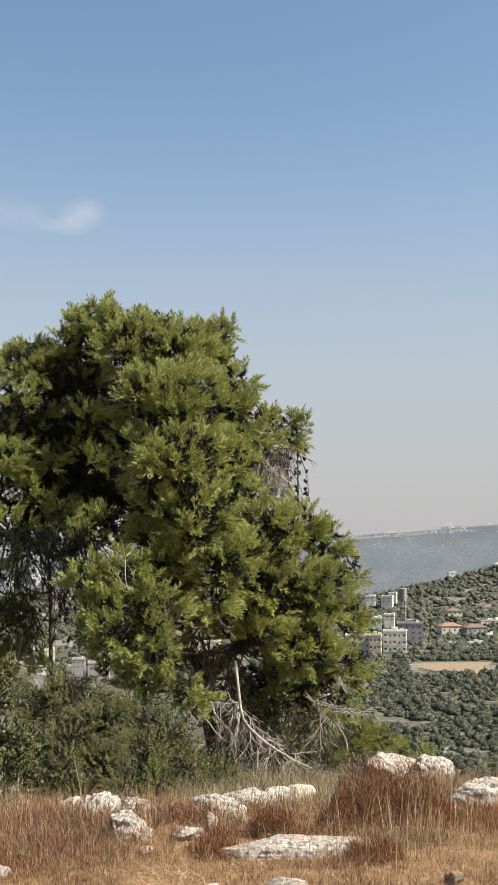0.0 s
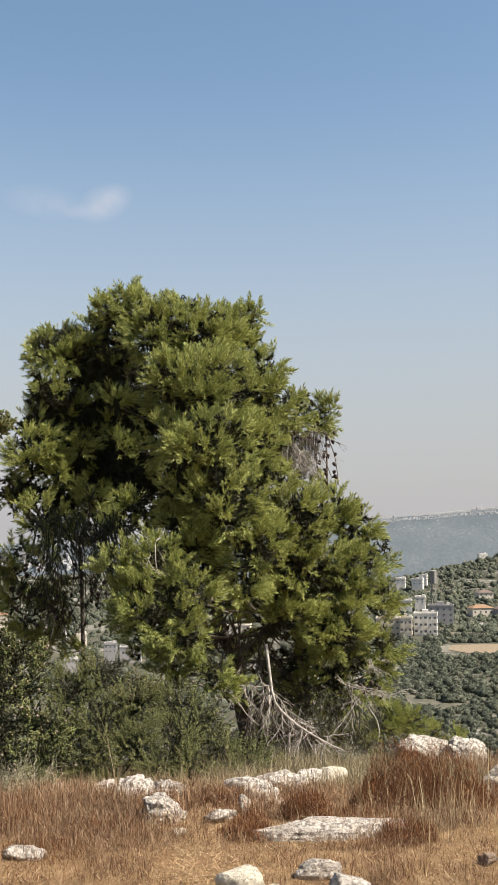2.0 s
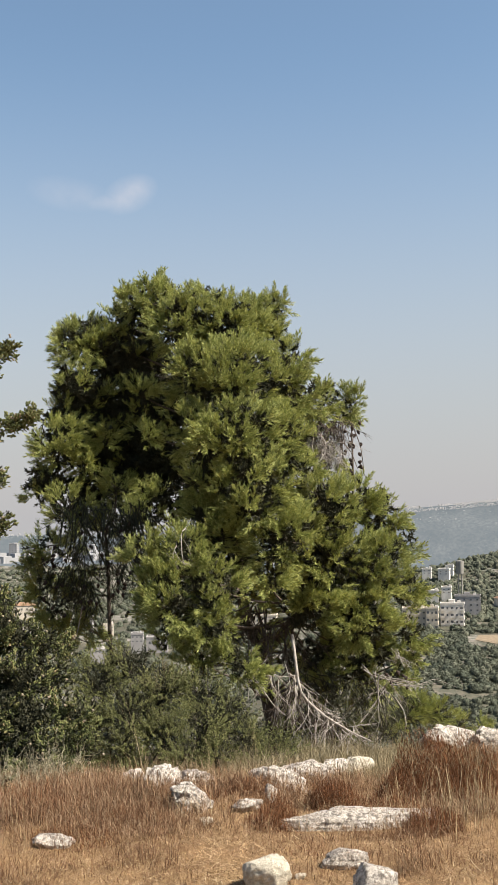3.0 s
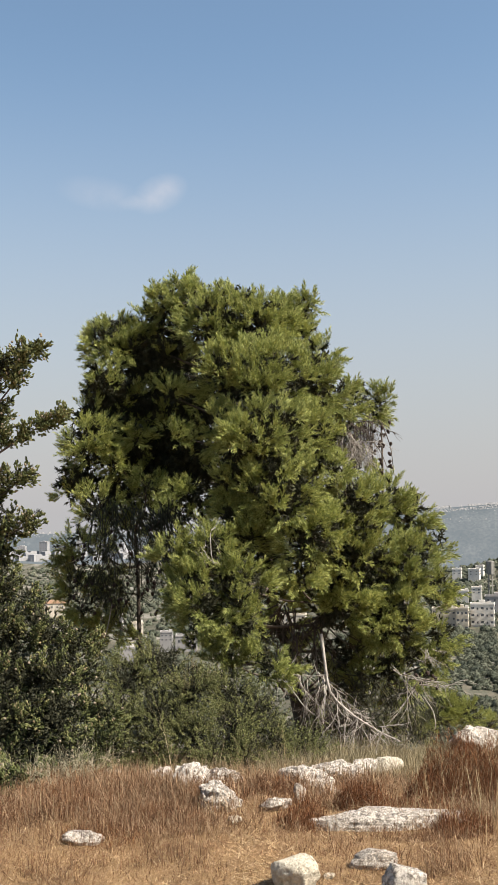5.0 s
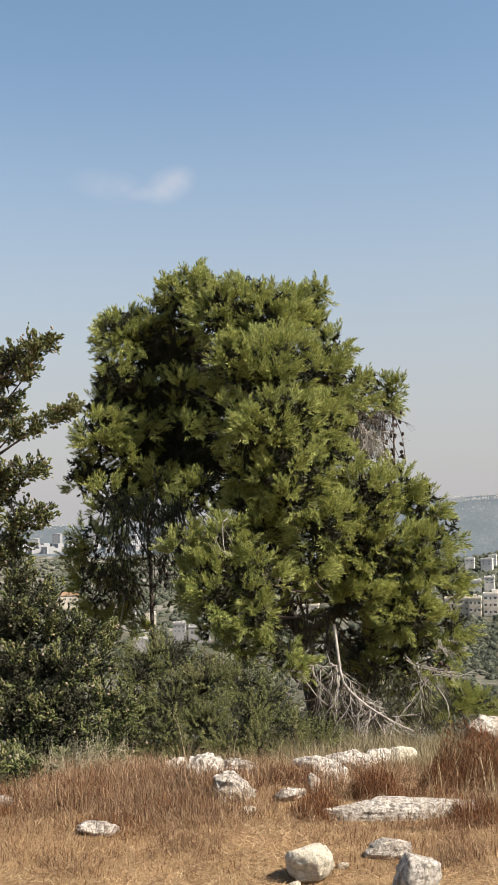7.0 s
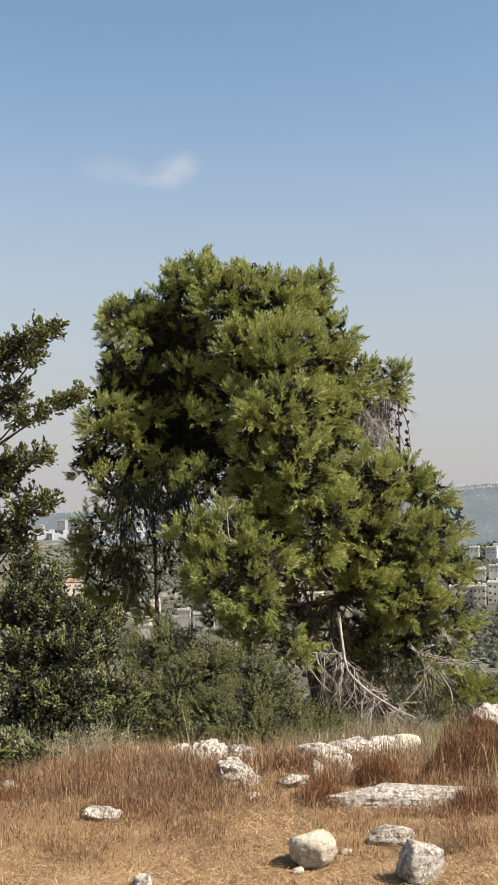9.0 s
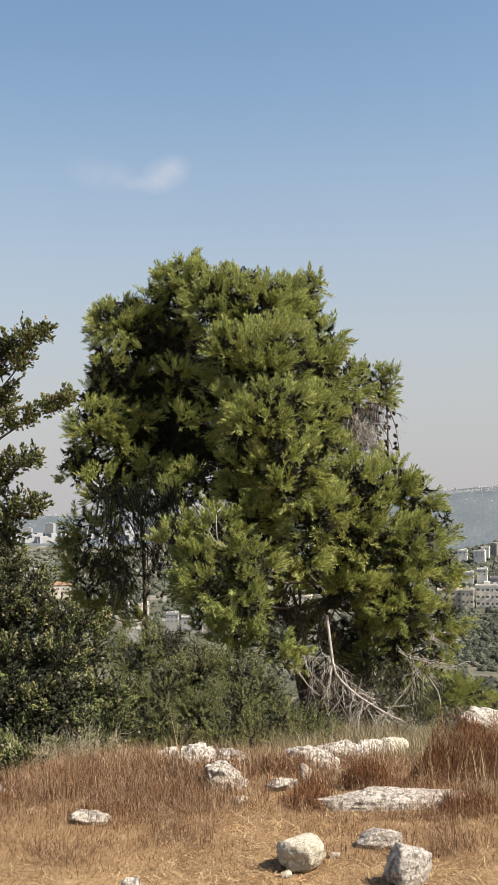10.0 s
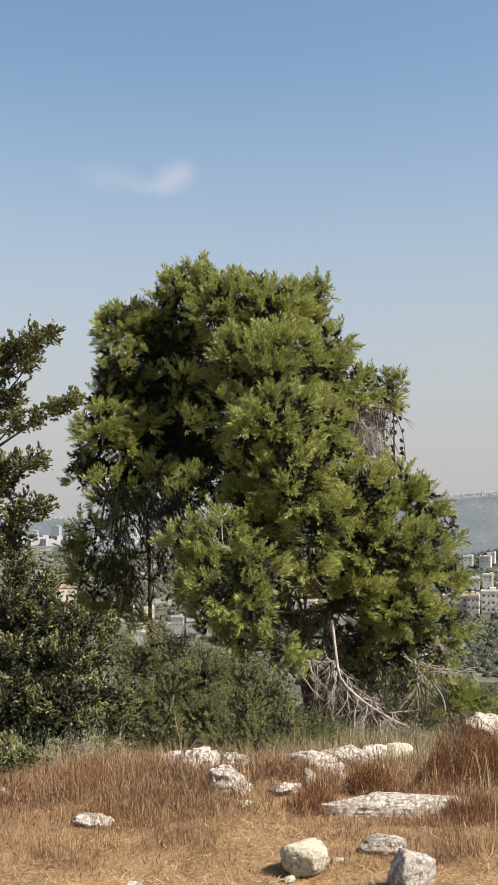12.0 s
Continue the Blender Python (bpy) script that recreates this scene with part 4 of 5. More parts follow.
def build_grass():
    rng = np.random.default_rng(77)
    # brown standing grass, in tussocks
    n = 4700
    cx, cy = fan(rng, n, 4.6, 8.2)
    tall = np.clip(0.75 + 0.7 * waves(cx, cy, 0.8, 10), 0.2, 1.5) * (1 - 0.75 * on_path(cx, cy)) * np.where(cy > 6.7, 0.75, 1.0)
    keep = rng.random(n) < 0.12 + 0.88 * (1 - on_path(cx, cy))
    cx, cy, tall = cx[keep], cy[keep], tall[keep]
    k = 19
    spread = rng.normal(0, 0.045, (2, len(cx), k))
    x, y = (cx[:, None] + spread[0]).ravel(), (cy[:, None] + spread[1]).ravel()
    h = (np.repeat(tall, k) * rng.uniform(0.04, 0.15, len(x)))
    v, f = blades(rng, x, y, np.maximum(h, 0.03), rng.uniform(0.0013, 0.003, len(x)), 1.4, 2.2)
    tagged(new("dry_grass", mesh("dry_grass", v, f, DRY)), "brown dry standing grass among the rocks", "grass", kind="stuff")
    # trampled straw
    x, y = fan(rng, 80000, 4.2, 7.0)
    keep = rng.random(len(x)) < 0.25 + 0.75 * on_path(x, y)
    x, y = x[keep], y[keep]
    v, f = blades(rng, x, y, rng.uniform(0.02, 0.085, len(x)), rng.uniform(0.002, 0.0046, len(x)), 1.35, 0.25, 0.02, True)
    tagged(new("trampled_straw", mesh("trampled_straw", v, f, STRAW)), "golden trampled straw on the trodden ground", "straw", kind="stuff")
    x, y = fan(rng, 17000, 4.2, 7.0)
    v, f = blades(rng, x, y, rng.uniform(0.02, 0.08, len(x)), rng.uniform(0.002, 0.004, len(x)), 1.35, 0.35, 0.03, True)
    tagged(new("dry_litter", mesh("dry_litter", v, f, DRY)), "brown dry litter lying under the grass", "litter", kind="stuff")
    # russet herbs in dense mounds
    vs = []
    for cx, cy, rx, ry, h, n in ((1.35, 6.4, 0.43, 0.24, 0.47, 17000), (1.95, 6.3, 0.28, 0.25, 0.24, 4000), (0.64, 6.1, 0.17, 0.12, 0.2, 4000), (0.3, 5.75, 0.14, 0.12, 0.17, 2500),
                                 (-0.9, 5.95, 0.3, 0.25, 0.16, 2500), (-0.45, 5.8, 0.25, 0.2, 0.14, 2000), (-0.7, 5.5, 0.2, 0.2, 0.1, 1200), (-0.2, 6.2, 0.2, 0.2, 0.17, 2500), (1.1, 5.6, 0.16, 0.14, 0.2, 2500), (0.2, 6.35, 0.2, 0.12, 0.16, 2000), (1.75, 7.7, 0.25, 0.2, 0.22, 2000), (0.95, 6.1, 0.2, 0.1, 0.11, 1500), (-1.45, 5.9, 0.3, 0.3, 0.13, 3000), (-1.0, 6.3, 0.5, 0.28, 0.17, 4500), (-0.5, 6.3, 0.35, 0.2, 0.15, 2500)):
        a, q = rng.uniform(0, 2 * np.pi, n), np.sqrt(rng.random(n))
        px, py = cx + np.cos(a) * q * rx, cy + np.sin(a) * q * ry
        dome = h * np.sqrt(np.maximum(0.02, 1.0 - q ** 2)) * (0.85 + 0.3 * waves(px, py, 0.25, 12))
        vs.append(blades(rng, px, py, rng.uniform(0.03, 0.085, n), rng.uniform(0.0014, 0.003, n), 1.5, 1.5, np.maximum(0, dome - 0.035)))
    tagged(new("russet_herbs", mesh("russet_herbs", *joined(vs), RUSSET)), "dense dark russet mounds of dried herbs", "dry herbs", kind="stuff")
    # tall pale stalks
    vs = []
    for cx, cy, rx, ry, h, n in ((1.35, 6.0, 0.5, 0.2, 0.42, 110), (1.5, 5.75, 0.45, 0.15, 0.25, 120), (1.15, 5.6, 0.3, 0.2, 0.38, 50), (1.8, 6.6, 0.6, 0.5, 0.45, 50), (-0.6, 5.9, 0.8, 0.5, 0.22, 130), (0.6, 5.8, 0.5, 0.4, 0.25, 60), (-0.5, 7.75, 0.04, 0.04, 0.62, 4), (0.0, 7.6, 1.2, 0.4, 0.35, 50)):
        px, py = cx + rng.normal(0, 0.5, n) * rx, cy + rng.normal(0, 0.5, n) * ry
        vs.append(blades(rng, px, py, h * rng.uniform(0.4, 1.1, n), rng.uniform(0.0016, 0.0028, n), 0.42, 0.75))
    tagged(new("dry_stalks", mesh("dry_stalks", *joined(vs), STALK)), "tall pale dry stalks standing above the grass", "grass", kind="stuff")
    # brown herbs standing in front of the broken wall
    vs = []
    for (cx, cy), rx, ry, h, n in ((((-0.458, 6.126)), 0.28, 0.12, 0.2, 2600), (((-0.799, 6.754)), 0.3, 0.12, 0.2, 2600), (((-1.183, 6.874)), 0.3, 0.14, 0.2, 2200), (((0.079, 6.403)), 0.12, 0.08, 0.15, 900), (((0.449, 6.098)), 0.16, 0.08, 0.13, 1100), (((-0.584, 5.816)), 0.35, 0.15, 0.15, 2200), ((-0.75, 6.1), 0.75, 0.4, 0.17, 9000), ((-1.3, 6.1), 0.35, 0.25, 0.1, 3000), ((-0.35, 5.6), 0.5, 0.2, 0.12, 4000), ((0.25, 6.45), 0.28, 0.16, 0.16, 2600), ((0.75, 6.9), 0.4, 0.2, 0.15, 3000), ((2.6, 8.4), 0.7, 0.4, 0.3, 4500), ((2.15, 6.9), 0.5, 0.15, 0.16, 2000), (((0.879, 4.883)), 0.1, 0.1, 0.13, 350), ((1.35, 5.85), 0.4, 0.12, 0.13, 2200), ((0.9, 5.5), 0.3, 0.06, 0.07, 900)):
        px, py = cx + rng.normal(0, 0.6, n) * rx, cy + rng.normal(0, 0.6, n) * ry
        vs.append(blades(rng, px, py, h * rng.uniform(0.25, 0.85, n), rng.uniform(0.0014, 0.0028, n), 1.1, 1.7, h * 0.55))
    x, y = fan(rng, 16000, 4.7, 7.6)
    keep = rng.random(len(x)) < 1 - 0.8 * on_path(x, y)
    x, y = x[keep], y[keep]
    vs.append(blades(rng, x, y, rng.uniform(0.06, 0.18, len(x)), rng.uniform(0.001, 0.0021, len(x)), 1.0, 0.6, 0.13, True))
    tagged(new("brown_herbs", mesh("brown_herbs", *joined(vs), HERB)), "mauve-brown brittle dead herbs before the stones", "dry herbs", kind="stuff")
    # grey weeds and greyish green grass under the trees
    vs = []
    for cx, cy, rx, ry, h, n in ((-1.12, 6.75, 0.22, 0.1, 0.3, 46), (-0.98, 6.8, 0.1, 0.08, 0.34, 14), (-1.25, 6.7, 0.22, 0.12, 0.22, 22)):
        for _ in range(n):
            px, py = cx + rng.normal(0, 0.6) * rx, cy + rng.normal(0, 0.6) * ry
            way = (rng.normal(0, 0.3), rng.normal(0, 0.3), 1)
            vs += branching((px, py, float(land(px, py)) - 0.01), way, h * rng.uniform(0.5, 1.1), 0.0017, rng, 1, 9, 0.2, 0, 1.0, 3)
    tagged(new("grey_weeds", mesh("grey_weeds", *joined(vs), GREYWEED)), "pale grey thorny weeds at the shrubs' foot", "weeds", kind="stuff")
    x, y = fan(rng, 24000, 7.0, 11.5, -0.2, 0.34)
    v, f = blades(rng, x, y, rng.uniform(0.06, 0.3, len(x)) * (0.7 + 0.5 * waves(x, y, 0.9, 15)), rng.uniform(0.002, 0.004, len(x)), 0.6, 0.9)
    px, py = rng.uniform(0.15, 2.3, 11000), rng.uniform(7.1, 9.4, 11000)
    v2, f2 = blades(rng, px, py, rng.uniform(0.08, 0.3, 11000) * (0.75 + 0.5 * waves(px, py, 0.6, 16)), rng.uniform(0.0025, 0.005, 11000), 0.6, 0.9)
    v, f = joined([(v, f), (v2, f2)])
    tagged(new("slope_grass", mesh("slope_grass", v, f, GREENGRASS)), "greyish green and straw grass under the trees", "grass", kind="stuff")


build_grass()


# ---- village across the valley ----
def box(x0, x1, y0, y1, z0, z1):
    v = np.array([(x, y, z) for z in (z0, z1) for x, y in ((x0, y0), (x1, y0), (x1, y1), (x0, y1))], float)
    f = np.array([(3, 2, 1, 0), (4, 5, 6, 7), (0, 1, 5, 4), (1, 2, 6, 5), (2, 3, 7, 6), (3, 0, 4, 7)])
    return v, f


def spun(v, at, turn):
    c, s = math.cos(radians(turn)), math.sin(radians(turn))
    v = np.asarray(v, float)
    return np.stack([v[:, 0] * c - v[:, 1] * s + at[0], v[:, 0] * s + v[:, 1] * c + at[1], v[:, 2] + at[2]], -1)


def building(at, size, turn, wall, label, floors=3, bays=4, roof="flat", roof_mat=None, category="building", balconies=False):
    """A house or block with a base at (at), windows in each storey and a flat or hipped roof."""
    w, d, h = size
    house = root("apartment_block" if floors > 2 else "house", at, label, category, "village houses")
    sink = 4.0
    v, f = box(-w / 2, w / 2, -d / 2, d / 2, -sink, h)
    part("wall", mesh("wall", spun(v, at, turn), f, wall), house)
    if roof == "flat":
        rim = [box(-w / 2 - 0.15, w / 2 + 0.15, -d / 2 - 0.15, -d / 2 + 0.15, h, h + 0.7), box(-w / 2 - 0.15, w / 2 + 0.15, d / 2 - 0.15, d / 2 + 0.15, h, h + 0.7),
               box(-w / 2 - 0.15, -w / 2 + 0.15, -d / 2 + 0.15, d / 2 - 0.15, h, h + 0.7), box(w / 2 - 0.15, w / 2 + 0.15, -d / 2 + 0.15, d / 2 - 0.15, h, h + 0.7)]
        v, f = joined(rim)
        part("roof", mesh("roof", spun(v, at, turn), f, wall), house)
        v, f = box(-w * 0.15, w * 0.1, -d * 0.2, d * 0.2, h, h + (1.9 if floors > 2 else 0.9))
        part("stair_head", mesh("stair_head", spun(v, at, turn), f, wall), house)
        v, f = box(w * 0.22, w * 0.22 + 1.4, -d * 0.1, d * 0.1, h, h + 1.5)
        part("water_tank", mesh("water_tank", spun(v, at, turn), f, WALL_WHITE), house)
    else:
        e, k = 0.4, 0.2 * d
        v = np.array([(-w / 2 - e, -d / 2 - e, h), (w / 2 + e, -d / 2 - e, h), (w / 2 + e, d / 2 + e, h), (-w / 2 - e, d / 2 + e, h), (-w / 2 + d * 0.4, 0, h + k), (w / 2 - d * 0.4, 0, h + k)])
        f = [(0, 1, 5, 4), (2, 3, 4, 5), (1, 2, 5, 5), (3, 0, 4, 4), (3, 2, 1, 0)]
        bm = bmesh.new()
        vs = [bm.verts.new(p) for p in spun(v, at, turn)]
        for q in f:
            bm.faces.new([vs[i] for i in dict.fromkeys(q)])
        me = bpy.data.meshes.new("roof")
        bm.to_mesh(me)
        me.materials.append(roof_mat)
        part("roof", me, house, "hipped tiled roof")
    step_h = h / floors
    for n in range(floors):
        for b in range(bays):
            cx = -w / 2 + w * (b + 0.5) / bays
            z0 = n * step_h + step_h * 0.32
            wide = min(0.85, w / bays * 0.32)
            if balconies and b % 2 == 0:
                v, f = joined([box(cx - w / bays * 0.42, cx + w / bays * 0.42, -d / 2 - 1.1, -d / 2 - 0.1, z0 - 0.7, z0 - 0.55), box(cx - w / bays * 0.42, cx + w / bays * 0.42, -d / 2 - 1.1, -d / 2 - 1.0, z0 - 0.55, z0 + 0.2)])
                part("balcony", mesh("balcony", spun(v, at, turn), f, wall), house)
                v, f = box(cx - wide * 0.9, cx + wide * 0.9, -d / 2 - 0.06, -d / 2 + 0.1, z0 - 0.5, z0 + step_h * 0.36)
            else:
                v, f = box(cx - wide / 2, cx + wide / 2, -d / 2 - 0.06, -d / 2 + 0.1, z0, z0 + step_h * 0.3)
            part("window", mesh("window", spun(v, at, turn), f, WINDOW), house)
        for b in range(2):
            cy = -d / 2 + d * (b + 0.5) / 2
            v, f = box(w / 2 - 0.1, w / 2 + 0.06, cy - 0.6, cy + 0.6, n * step_h + step_h * 0.32, n * step_h + step_h * 0.74)
            part("window", mesh("window", spun(v, at, turn), f, WINDOW), house)
    return house


building((105.433, 479.998, -47.949), (10.2, 6, 9.0), -15, WALL_WHITE, "white stone apartment block with a flat roof and balconies", 3, 5, balconies=True)
building((94.941, 471.998, -49.467), (5.2, 6, 9.4), -14, WALL_CREAM, "cream stone apartment block with balconies", 3, 3, balconies=True)
building((88.381, 477.998, -48.09), (10.5, 9, 7.6), -12, WALL_CREAM, "cream stone apartment block on the slope", 3, 4, balconies=True)
building((121.719, 519.998, -46.255), (12, 8, 7.6), -14, WALL_GREY, "grey flat-roofed block above the white flats", 3, 4)
building((147.609, 544.998, -45.327), (11.0, 8, 3.6), 5, WALL_CREAM, "low house with a faded orange roof", 1, 4, "hip", ROOF_TILE)
building((158.95, 539.998, -44.987), (10.5, 8, 3.0), 5, WALL_GREY, "low house with a brown roof", 1, 4, "hip", ROOF_BROWN)
building((174.848, 564.998, -44.271), (12.5, 9, 3.6), 0, WALL_CREAM, "long house with a pale flat roof", 1, 4)
building((191.237, 609.998, -39.691), (16, 9, 3.2), 4, WALL_CREAM, "long low house with a brown roof", 1, 5, "hip", ROOF_BROWN)
building((162.167, 589.998, -39.436), (8, 7, 2.4), 0, WALL_CREAM, "small house among trees", 1, 3, "hip", ROOF_BROWN)
building((120.237, 559.998, -40.047), (5, 6, 2.8), -15, WALL_WHITE, "small white house among trees", 2, 2)
building((112.829, 559.998, -41.155), (6, 6, 2.2), -15, WALL_WHITE, "small white house among trees", 1, 2)
building((128.004, 649.998, -35.265), (5.5, 6, 2.8), -15, WALL_WHITE, "white house on the hill shoulder", 2, 2)
building((136.181, 639.998, -35.408), (6.5, 6, 3.2), -20, WALL_WHITE, "white house on the hill shoulder", 2, 2)
building((142.867, 654.998, -34.258), (4.5, 5, 3.2), -20, WALL_WHITE, "white house on the hill shoulder", 2, 1)
building((161.786, 524.998, -47.011), (2.4, 3, 2.4), 0, WALL_WHITE, "small white shed by the road", 1, 1)
building((206.774, 754.998, -23.394), (6, 5, 1.6), 0, WALL_WHITE, "small white shed on the hill crest", 1, 1)
building((242.882, 769.998, -18.73), (3, 4, 2.4), 0, WALL_WHITE, "small white hut on the hill crest", 1, 1)
building((-109.475, 640, -53.616), (12, 9, 4.0), 10, WALL_CREAM, "house with an orange tiled roof", 1, 4, "hip", ROOF_TILE)
building((-45.173, 430, -51.9), (5.5, 5, 1.2), 8, WALL_GREY, "low pale building in the valley", 1, 4)
building((-31.012, 450, -50.2), (5, 6, 3.4), 0, WALL_GREY, "pale house in the valley", 2, 3)
building((-49.771, 520, -52.926), (5, 6, 3.0), 12, WALL_CREAM, "cream house in the valley", 2, 3)
building((-63.991, 560, -52.726), (6, 8, 3.4), 0, WALL_GREY, "white house in the valley", 2, 3)
building((-23.922, 470, -53.876), (9, 8, 3.4), 0, WALL_GREY, "pale grey house in the valley", 1, 3)
building((23.206, 520, -53.528), (14, 9, 7), -8, WALL_CREAM, "cream block behind the pine", 2, 4)
for k, (px, hgt) in enumerate(((-262, 15), (-238, 10), (-214, 17), (-190, 11), (-292, 9), (-318, 13), (-160, 12), (-132, 8), (-100, 13))):
    building((px * 1.02, 1480, -50), (11, 11, hgt), 8 * (k % 3) - 8, FAR_WHITE, "distant pale apartment tower of a hilltop town", 6, 3)


def water_tower():
    at = (123.971, 544.998, -36.722)
    t = root("water_tower", at, "tall weathered concrete water tower above the village", "water tower")
    a = np.arange(28) * math.tau / 28
    prof = [(0.1, 7.0), (1.95, 7.2), (1.95, 13.6), (1.75, 13.8), (0.1, 14.0)]
    v = np.array([(r * math.cos(q), r * math.sin(q), z) for r, z in prof for q in a])
    i, j = np.meshgrid(np.arange(len(prof) - 1), np.arange(28), indexing="ij")
    f = np.stack([i * 28 + j, i * 28 + (j + 1) % 28, (i + 1) * 28 + (j + 1) % 28, (i + 1) * 28 + j], -1).reshape(-1, 4)
    part("tank", mesh("tank", v + at, f, CONCRETE, False), t)
    for q in range(8):
        ang = q * math.tau / 8
        v, f = box(1.87, 2.07, -0.15, 0.15, 7.2, 13.6)
        part("rib", mesh("rib", spun(v, at, math.degrees(ang)), f, CONCRETE), t)
    for q in range(4):
        ang = q * math.tau / 4 + 0.5
        v, f = tube([(1.2 * math.cos(ang), 1.2 * math.sin(ang), -4), (1.2 * math.cos(ang), 1.2 * math.sin(ang), 7.2)], [0.3, 0.3], 8)
        part("leg", mesh("leg", v + at, f, CONCRETE), t)
    for z in (1.5, 4.4):
        v, f = box(-1.35, 1.35, -1.35, 1.35, z, z + 0.3)
        part("brace", mesh("brace", spun(v, at, 30), f, CONCRETE), t)


water_tower()


def field():
    c = [(101.808, 424.998, -48.458), (114.645, 391.998, -49.414), (136.795, 439.998, -49.621), (107.047, 439.998, -49.111)]
    a, b, e, d = (np.array(p) for p in c)
    s, t = np.meshgrid(np.linspace(0, 1, 16), np.linspace(0, 1, 10), indexing="ij")
    s, t = s[..., None], t[..., None]
    p = (a * (1 - s) + b * s) * (1 - t) + (d * (1 - s) + e * s) * t
    p[..., 2] = land(p[..., 0], p[..., 1]) + 0.2
    i, j = np.meshgrid(np.arange(15), np.arange(9), indexing="ij")
    f = np.stack([i * 10 + j, (i + 1) * 10 + j, (i + 1) * 10 + j + 1, i * 10 + j + 1], -1).reshape(-1, 4)
    tagged(new("field", mesh("field", p.reshape(-1, 3), f, FIELD_TAN, True)), "mown tan field among olive woods", "field", kind="structure")


field()


def roadside_wall():
    a, b = np.array((125.486, 511.998, -49.782)), np.array((154.677, 511.998, -50.024))
    n = 14
    for k in range(n):
        p = a + (b - a) * (k + 0.5) / n
        p[2] = land(p[0], p[1]) + 0.8
        w = np.linalg.norm(b - a) / n - 0.1
        ob = new("retaining_wall", mesh("retaining_wall", spun(box(-w / 2, w / 2, -0.25, 0.25, -2, 0.8 + 0.5 * ((k * 7) % 3 == 0))[0], (p[0], p[1], p[2]), 0), box(0, 1, 0, 1, 0, 1)[1], WALL_WHITE))
        tagged(ob, "low white roadside retaining wall", "wall", "roadside wall", "structure")


roadside_wall()


# ---- woods on the slopes ----
def crown_templates(rng, n, fine, tufts):
    """Far tree crowns: a lumpy mass with ragged leaf clumps all over it. Pairs of verts and triangles."""
    bm = bmesh.new()
    bmesh.ops.create_icosphere(bm, subdivisions=fine, radius=1)
    ball = np.array([v.co for v in bm.verts])
    tri = np.array([[v.index for v in f.verts] for f in bm.faces])
    bm.free()
    out = []
    for _ in range(n):
        lumps = unit(rng.normal(0, 1, (5, 3)))
        swell = 0.6 + 0.36 * np.max(ball @ lumps.T, axis=1) ** 3
        core = ball * swell[:, None] * [1, 1, rng.uniform(0.7, 1.15)] + rng.normal(0, 0.05, ball.shape)
        core[:, 2] = np.maximum(core[:, 2], -0.35)
        c = core[tri[rng.integers(0, len(tri), tufts)]]
        c = np.einsum("nk,nkj->nj", rng.dirichlet((1, 1, 1), tufts), c) * rng.uniform(1.0, 1.25, (tufts, 1))
        u = unit(rng.normal(0, 1, (tufts, 3)))
        w = unit(np.cross(u, rng.normal(0, 1, (tufts, 3))))
        s = rng.uniform(0.06, 0.17, (tufts, 1))
        leaf = np.stack([c - u * s - w * s * 0.6, c + u * s - w * s * 0.5, c + w * s], 1).reshape(-1, 3)
        out.append((np.concatenate([core, leaf]) + [0, 0, 0.6], np.concatenate([tri, len(core) + np.arange(3 * tufts).reshape(-1, 3)])))
    return out


def planted(templates, at, scales, rng):
    """Copies of crowns, each turned about its trunk, as one array of triangles."""
    vs, fs, base = [], [], 0
    pick, turn = rng.integers(0, len(templates), len(at)), rng.uniform(0, 2 * np.pi, len(at))
    for k, (tv, tf) in enumerate(templates):
        q = np.flatnonzero(pick == k)
        c, n = np.cos(turn[q])[:, None], np.sin(turn[q])[:, None]
        v = np.stack([tv[:, 0] * c - tv[:, 1] * n, tv[:, 0] * n + tv[:, 1] * c, tv[:, 2] + 0 * c], -1) * scales[q][:, None, None] + at[q][:, None]
        vs.append(v.reshape(-1, 3))
        fs.append((tf[None] + (base + np.arange(len(q)) * len(tv))[:, None, None]).reshape(-1, 3))
        base += len(q) * len(tv)
    return np.concatenate(vs), np.concatenate(fs)


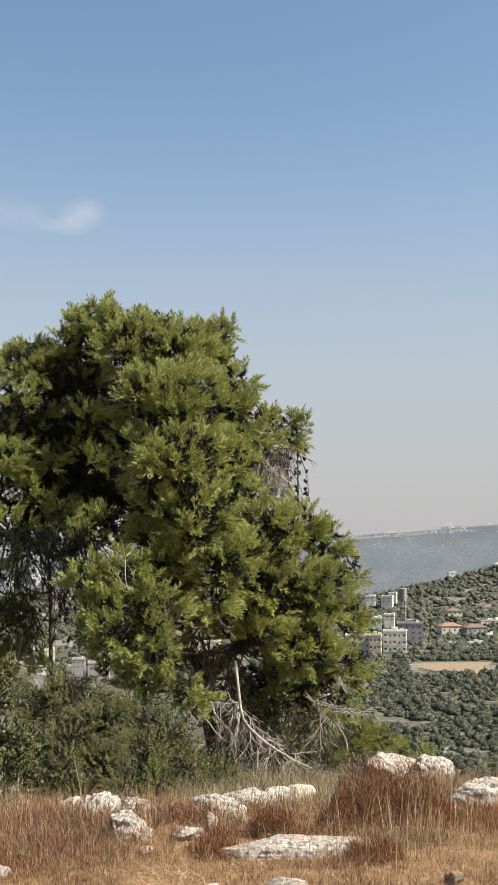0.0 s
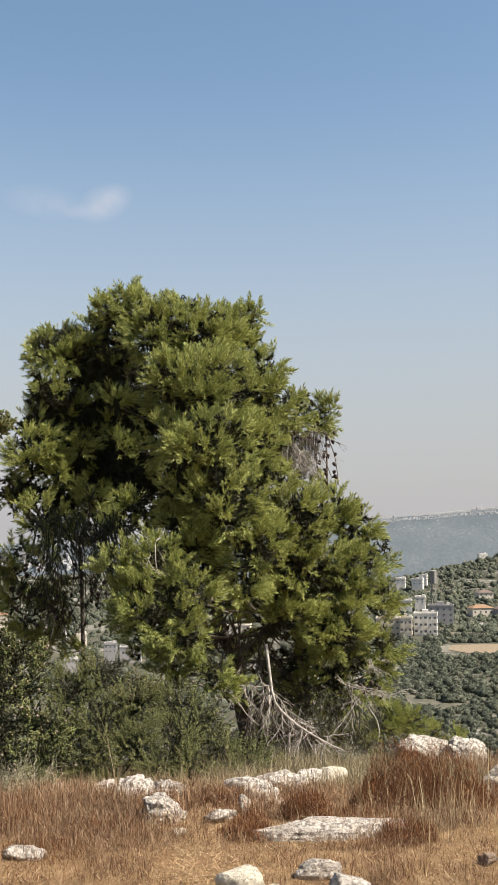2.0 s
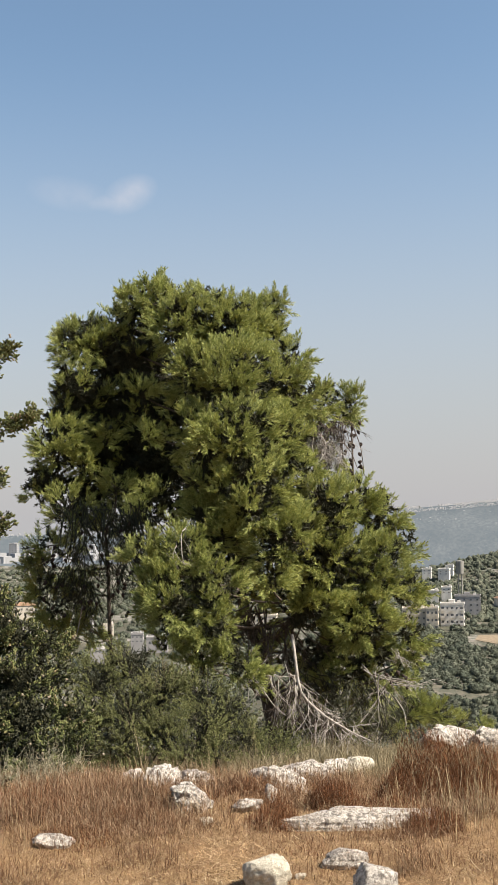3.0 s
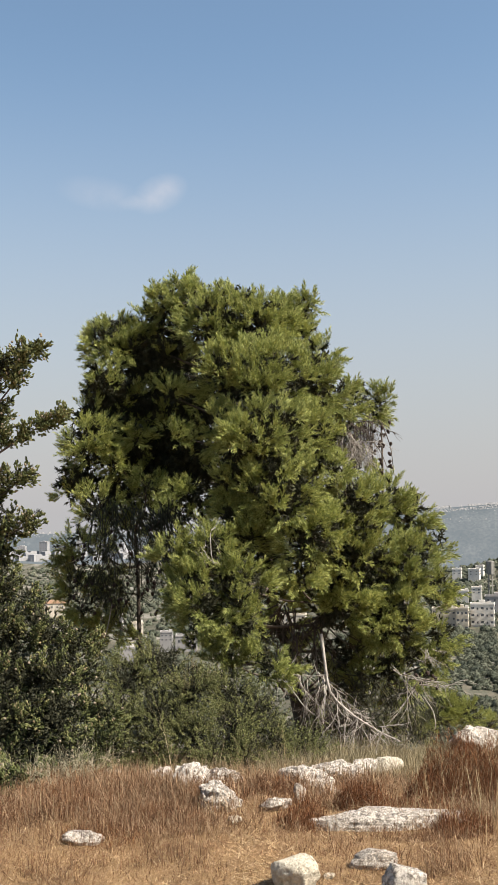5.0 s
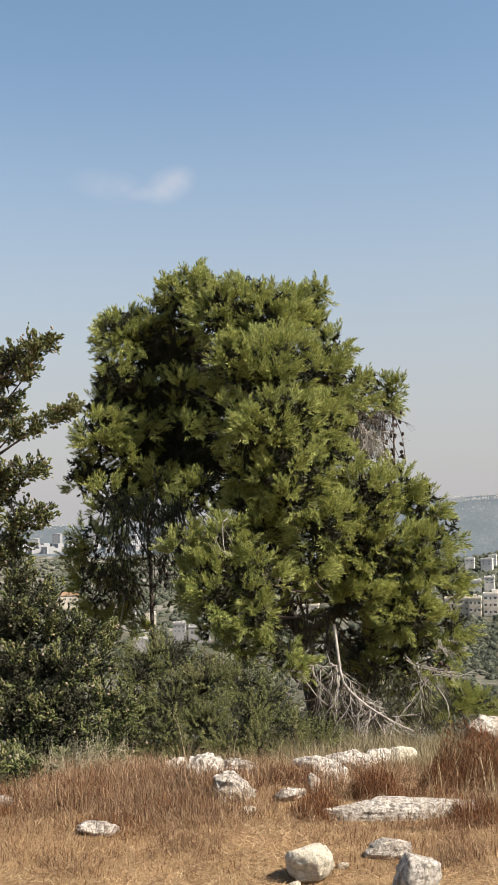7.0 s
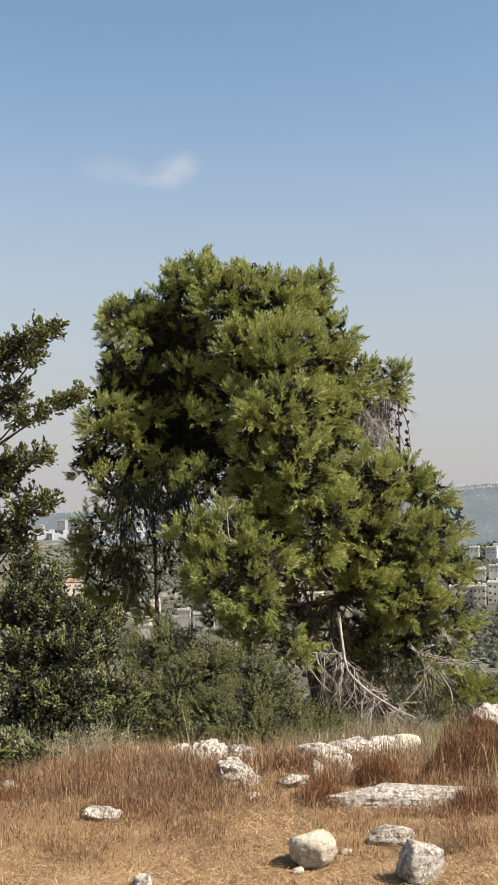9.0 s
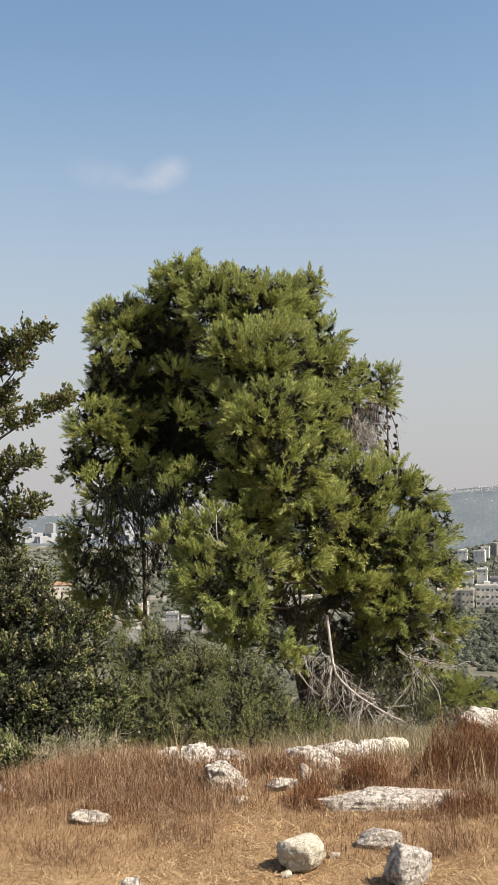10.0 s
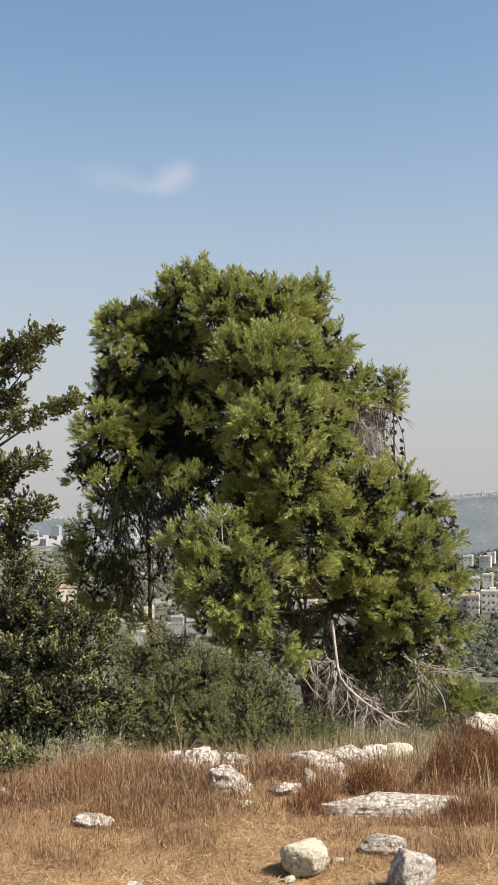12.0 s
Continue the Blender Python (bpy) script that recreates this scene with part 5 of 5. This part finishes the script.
def build_woods():
    rng = np.random.default_rng(91)
    far_crowns, near_crowns = crown_templates(rng, 10, 1, 34), crown_templates(rng, 12, 1, 110)
    f0, f1 = np.array((91.731, 389.998, -47.517)), np.array((137.742, 439.998, -49.403))
    spots = []
    for n, a0, a1, r0, r1, s0, s1, name, label in ((2700, 0.16, 0.345, 225, 500, 1.2, 2.9, "valley_woods", "olive and pine woods across the valley"), (3600, 0.16, 0.345, 500, 790, 0.9, 3.0, "hill_woods", "scattered dark trees round the village"), (2200, -0.22, 0.06, 240, 1300, 1.8, 4.2, "west_woods", "trees in the valley behind the pine"), (34, 0.238, 0.276, 511, 530, 2.4, 4.6, "village_trees", "large dark trees beside the village houses"), (120, 0.19, 0.33, 556, 640, 1.6, 3.6, "village_trees", "dark trees among the village houses"), (600, -0.18, 0.1, 240, 560, 1.6, 3.6, "valley_woods", "dark trees on the valley floor behind the pine")):
        az, r = rng.uniform(a0, a1, n), np.sqrt(rng.uniform(r0 ** 2, r1 ** 2, n))
        x, y = r * np.sin(az), r * np.cos(az)
        s = s0 + (s1 - s0) * rng.random(n) ** 1.6
        clear = waves(x, y, 70, 14) > -0.62 - 0.2 * (r > 500)
        clear &= (r < 640) | (rng.random(n) < 0.65) | (az < 0.1)
        clear &= ~((y > 404) & (y < 447) & (x / y > f0[0] / f0[1] - 0.004) & (x / y < f1[0] / f1[1] + 0.004))
        clear &= ~((r > 471) & (r < 488) & (x / y > 0.175) & (x / y < 0.235))
        clear &= ~((r > 500) & (r < 511) & (x / y > 0.24))
        x, y, s = x[clear], y[clear], s[clear]
        at = np.stack([x, y, land(x, y) - 0.45 * s], -1)
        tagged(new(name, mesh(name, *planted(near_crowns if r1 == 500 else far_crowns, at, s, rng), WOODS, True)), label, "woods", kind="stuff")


build_woods()


def far_town():
    rng = np.random.default_rng(5)
    pieces = []
    for k in range(1900):
        az = rng.uniform(0.08, 0.33) if k < 1700 else rng.uniform(-0.3, -0.02)
        r = rng.uniform(3840, 4030) if rng.random() < 0.93 else rng.uniform(3500, 3950)
        x, y = r * math.sin(az), r * math.cos(az)
        if waves(np.array(x), np.array(y), 300, 21) < -0.55:
            continue
        w, h = rng.uniform(3, 9), rng.uniform(1.0, 3.4)
        v, f = box(-w / 2, w / 2, -0.4, 0.4, -6, h)
        pieces.append((spun(v, (x, y, float(land(x, y))), rng.uniform(40, 65)), f))
    for k in range(160):
        az, r = rng.uniform(-0.24, -0.02), rng.uniform(1390, 1530)
        x, y = r * math.sin(az), r * math.cos(az)
        w, h = rng.uniform(5, 13), rng.uniform(3, 9)
        v, f = box(-w / 2, w / 2, -4, 4, -4, h)
        pieces.append((spun(v, (x, y, float(land(x, y))), rng.uniform(15, 75)), f))
    for px, h in ((0.2635, 19), (0.267, 16)):
        x, y = 4010 * math.sin(px), 4010 * math.cos(px)
        v, f = box(-5, 5, -0.6, 0.6, -6, h)
        pieces.append((spun(v, (x, y, float(land(x, y))), 55), f))
    tagged(new("far_town", mesh("far_town", *joined(pieces), FAR_WHITE)), "tiny pale buildings of a town along the far ridge", "town", kind="stuff")


far_town()


# ---- cloud ----
def cloud():
    m = bpy.data.materials.new("thin_cloud")
    m.use_nodes = True
    nt = m.node_tree
    nt.nodes.remove(nt.nodes["Principled BSDF"])
    tc = nt.nodes.new("ShaderNodeTexCoord")
    n = nt.nodes.new("ShaderNodeTexNoise")
    n.inputs["Scale"].default_value, n.inputs["Detail"].default_value, n.inputs["Roughness"].default_value = 0.011, 4, 0.5
    nt.links.new(tc.outputs["Object"], n.inputs["Vector"])

    def puff(x, y, wide, high, turn, most):
        place = nt.nodes.new("ShaderNodeMapping")
        place.vector_type = "TEXTURE"
        place.inputs["Location"].default_value = (x, y, 0)
        place.inputs["Rotation"].default_value = (0, 0, radians(turn))
        place.inputs["Scale"].default_value = (wide, high, 1)
        nt.links.new(tc.outputs["Object"], place.inputs[0])
        far = nt.nodes.new("ShaderNodeVectorMath")
        far.operation = "LENGTH"
        nt.links.new(place.outputs[0], far.inputs[0])
        return ramp(nt, far.outputs["Value"], [(0.0, (most, most, most)), (0.35, (most * 0.8,) * 3), (1.0, (0, 0, 0))])

    shape = mix(nt, 1.0, puff(-36, 4, 130, 80, -24, 0.85), puff(20, -28, 165, 42, -4, 0.55), "LIGHTEN")
    shape = mix(nt, 1.0, shape, puff(215, 0, 190, 75, 8, 0.34), "LIGHTEN")
    alpha = mix(nt, 1.0, shape, ramp(nt, n.outputs[0], [(0.25, (0.2, 0.2, 0.2)), (0.7, (0.5, 0.5, 0.5))]), "MULTIPLY")
    # emission on a flat card stands in for sunlight on the cloud
    clear, white = nt.nodes.new("ShaderNodeBsdfTransparent"), nt.nodes.new("ShaderNodeEmission")
    white.inputs[0].default_value = (0.42, 0.393, 0.4, 1)
    mx = nt.nodes.new("ShaderNodeMixShader")
    nt.links.new(alpha, mx.inputs[0])
    nt.links.new(clear.outputs[0], mx.inputs[1])
    nt.links.new(white.outputs[0], mx.inputs[2])
    nt.links.new(mx.outputs[0], nt.nodes["Material Output"].inputs[0])
    me = mesh("cloud", [(-260, -160, 0), (450, -160, 0), (450, 160, 0), (-260, 160, 0)], [(0, 1, 2, 3)], m)
    ob = new("cloud", me)
    ob.matrix_world = look((-372.117, 4500, 1343.84), (0, 0, 0))
    tagged(ob, "small thin white cloud in the clear sky", "cloud", kind="structure")


cloud()
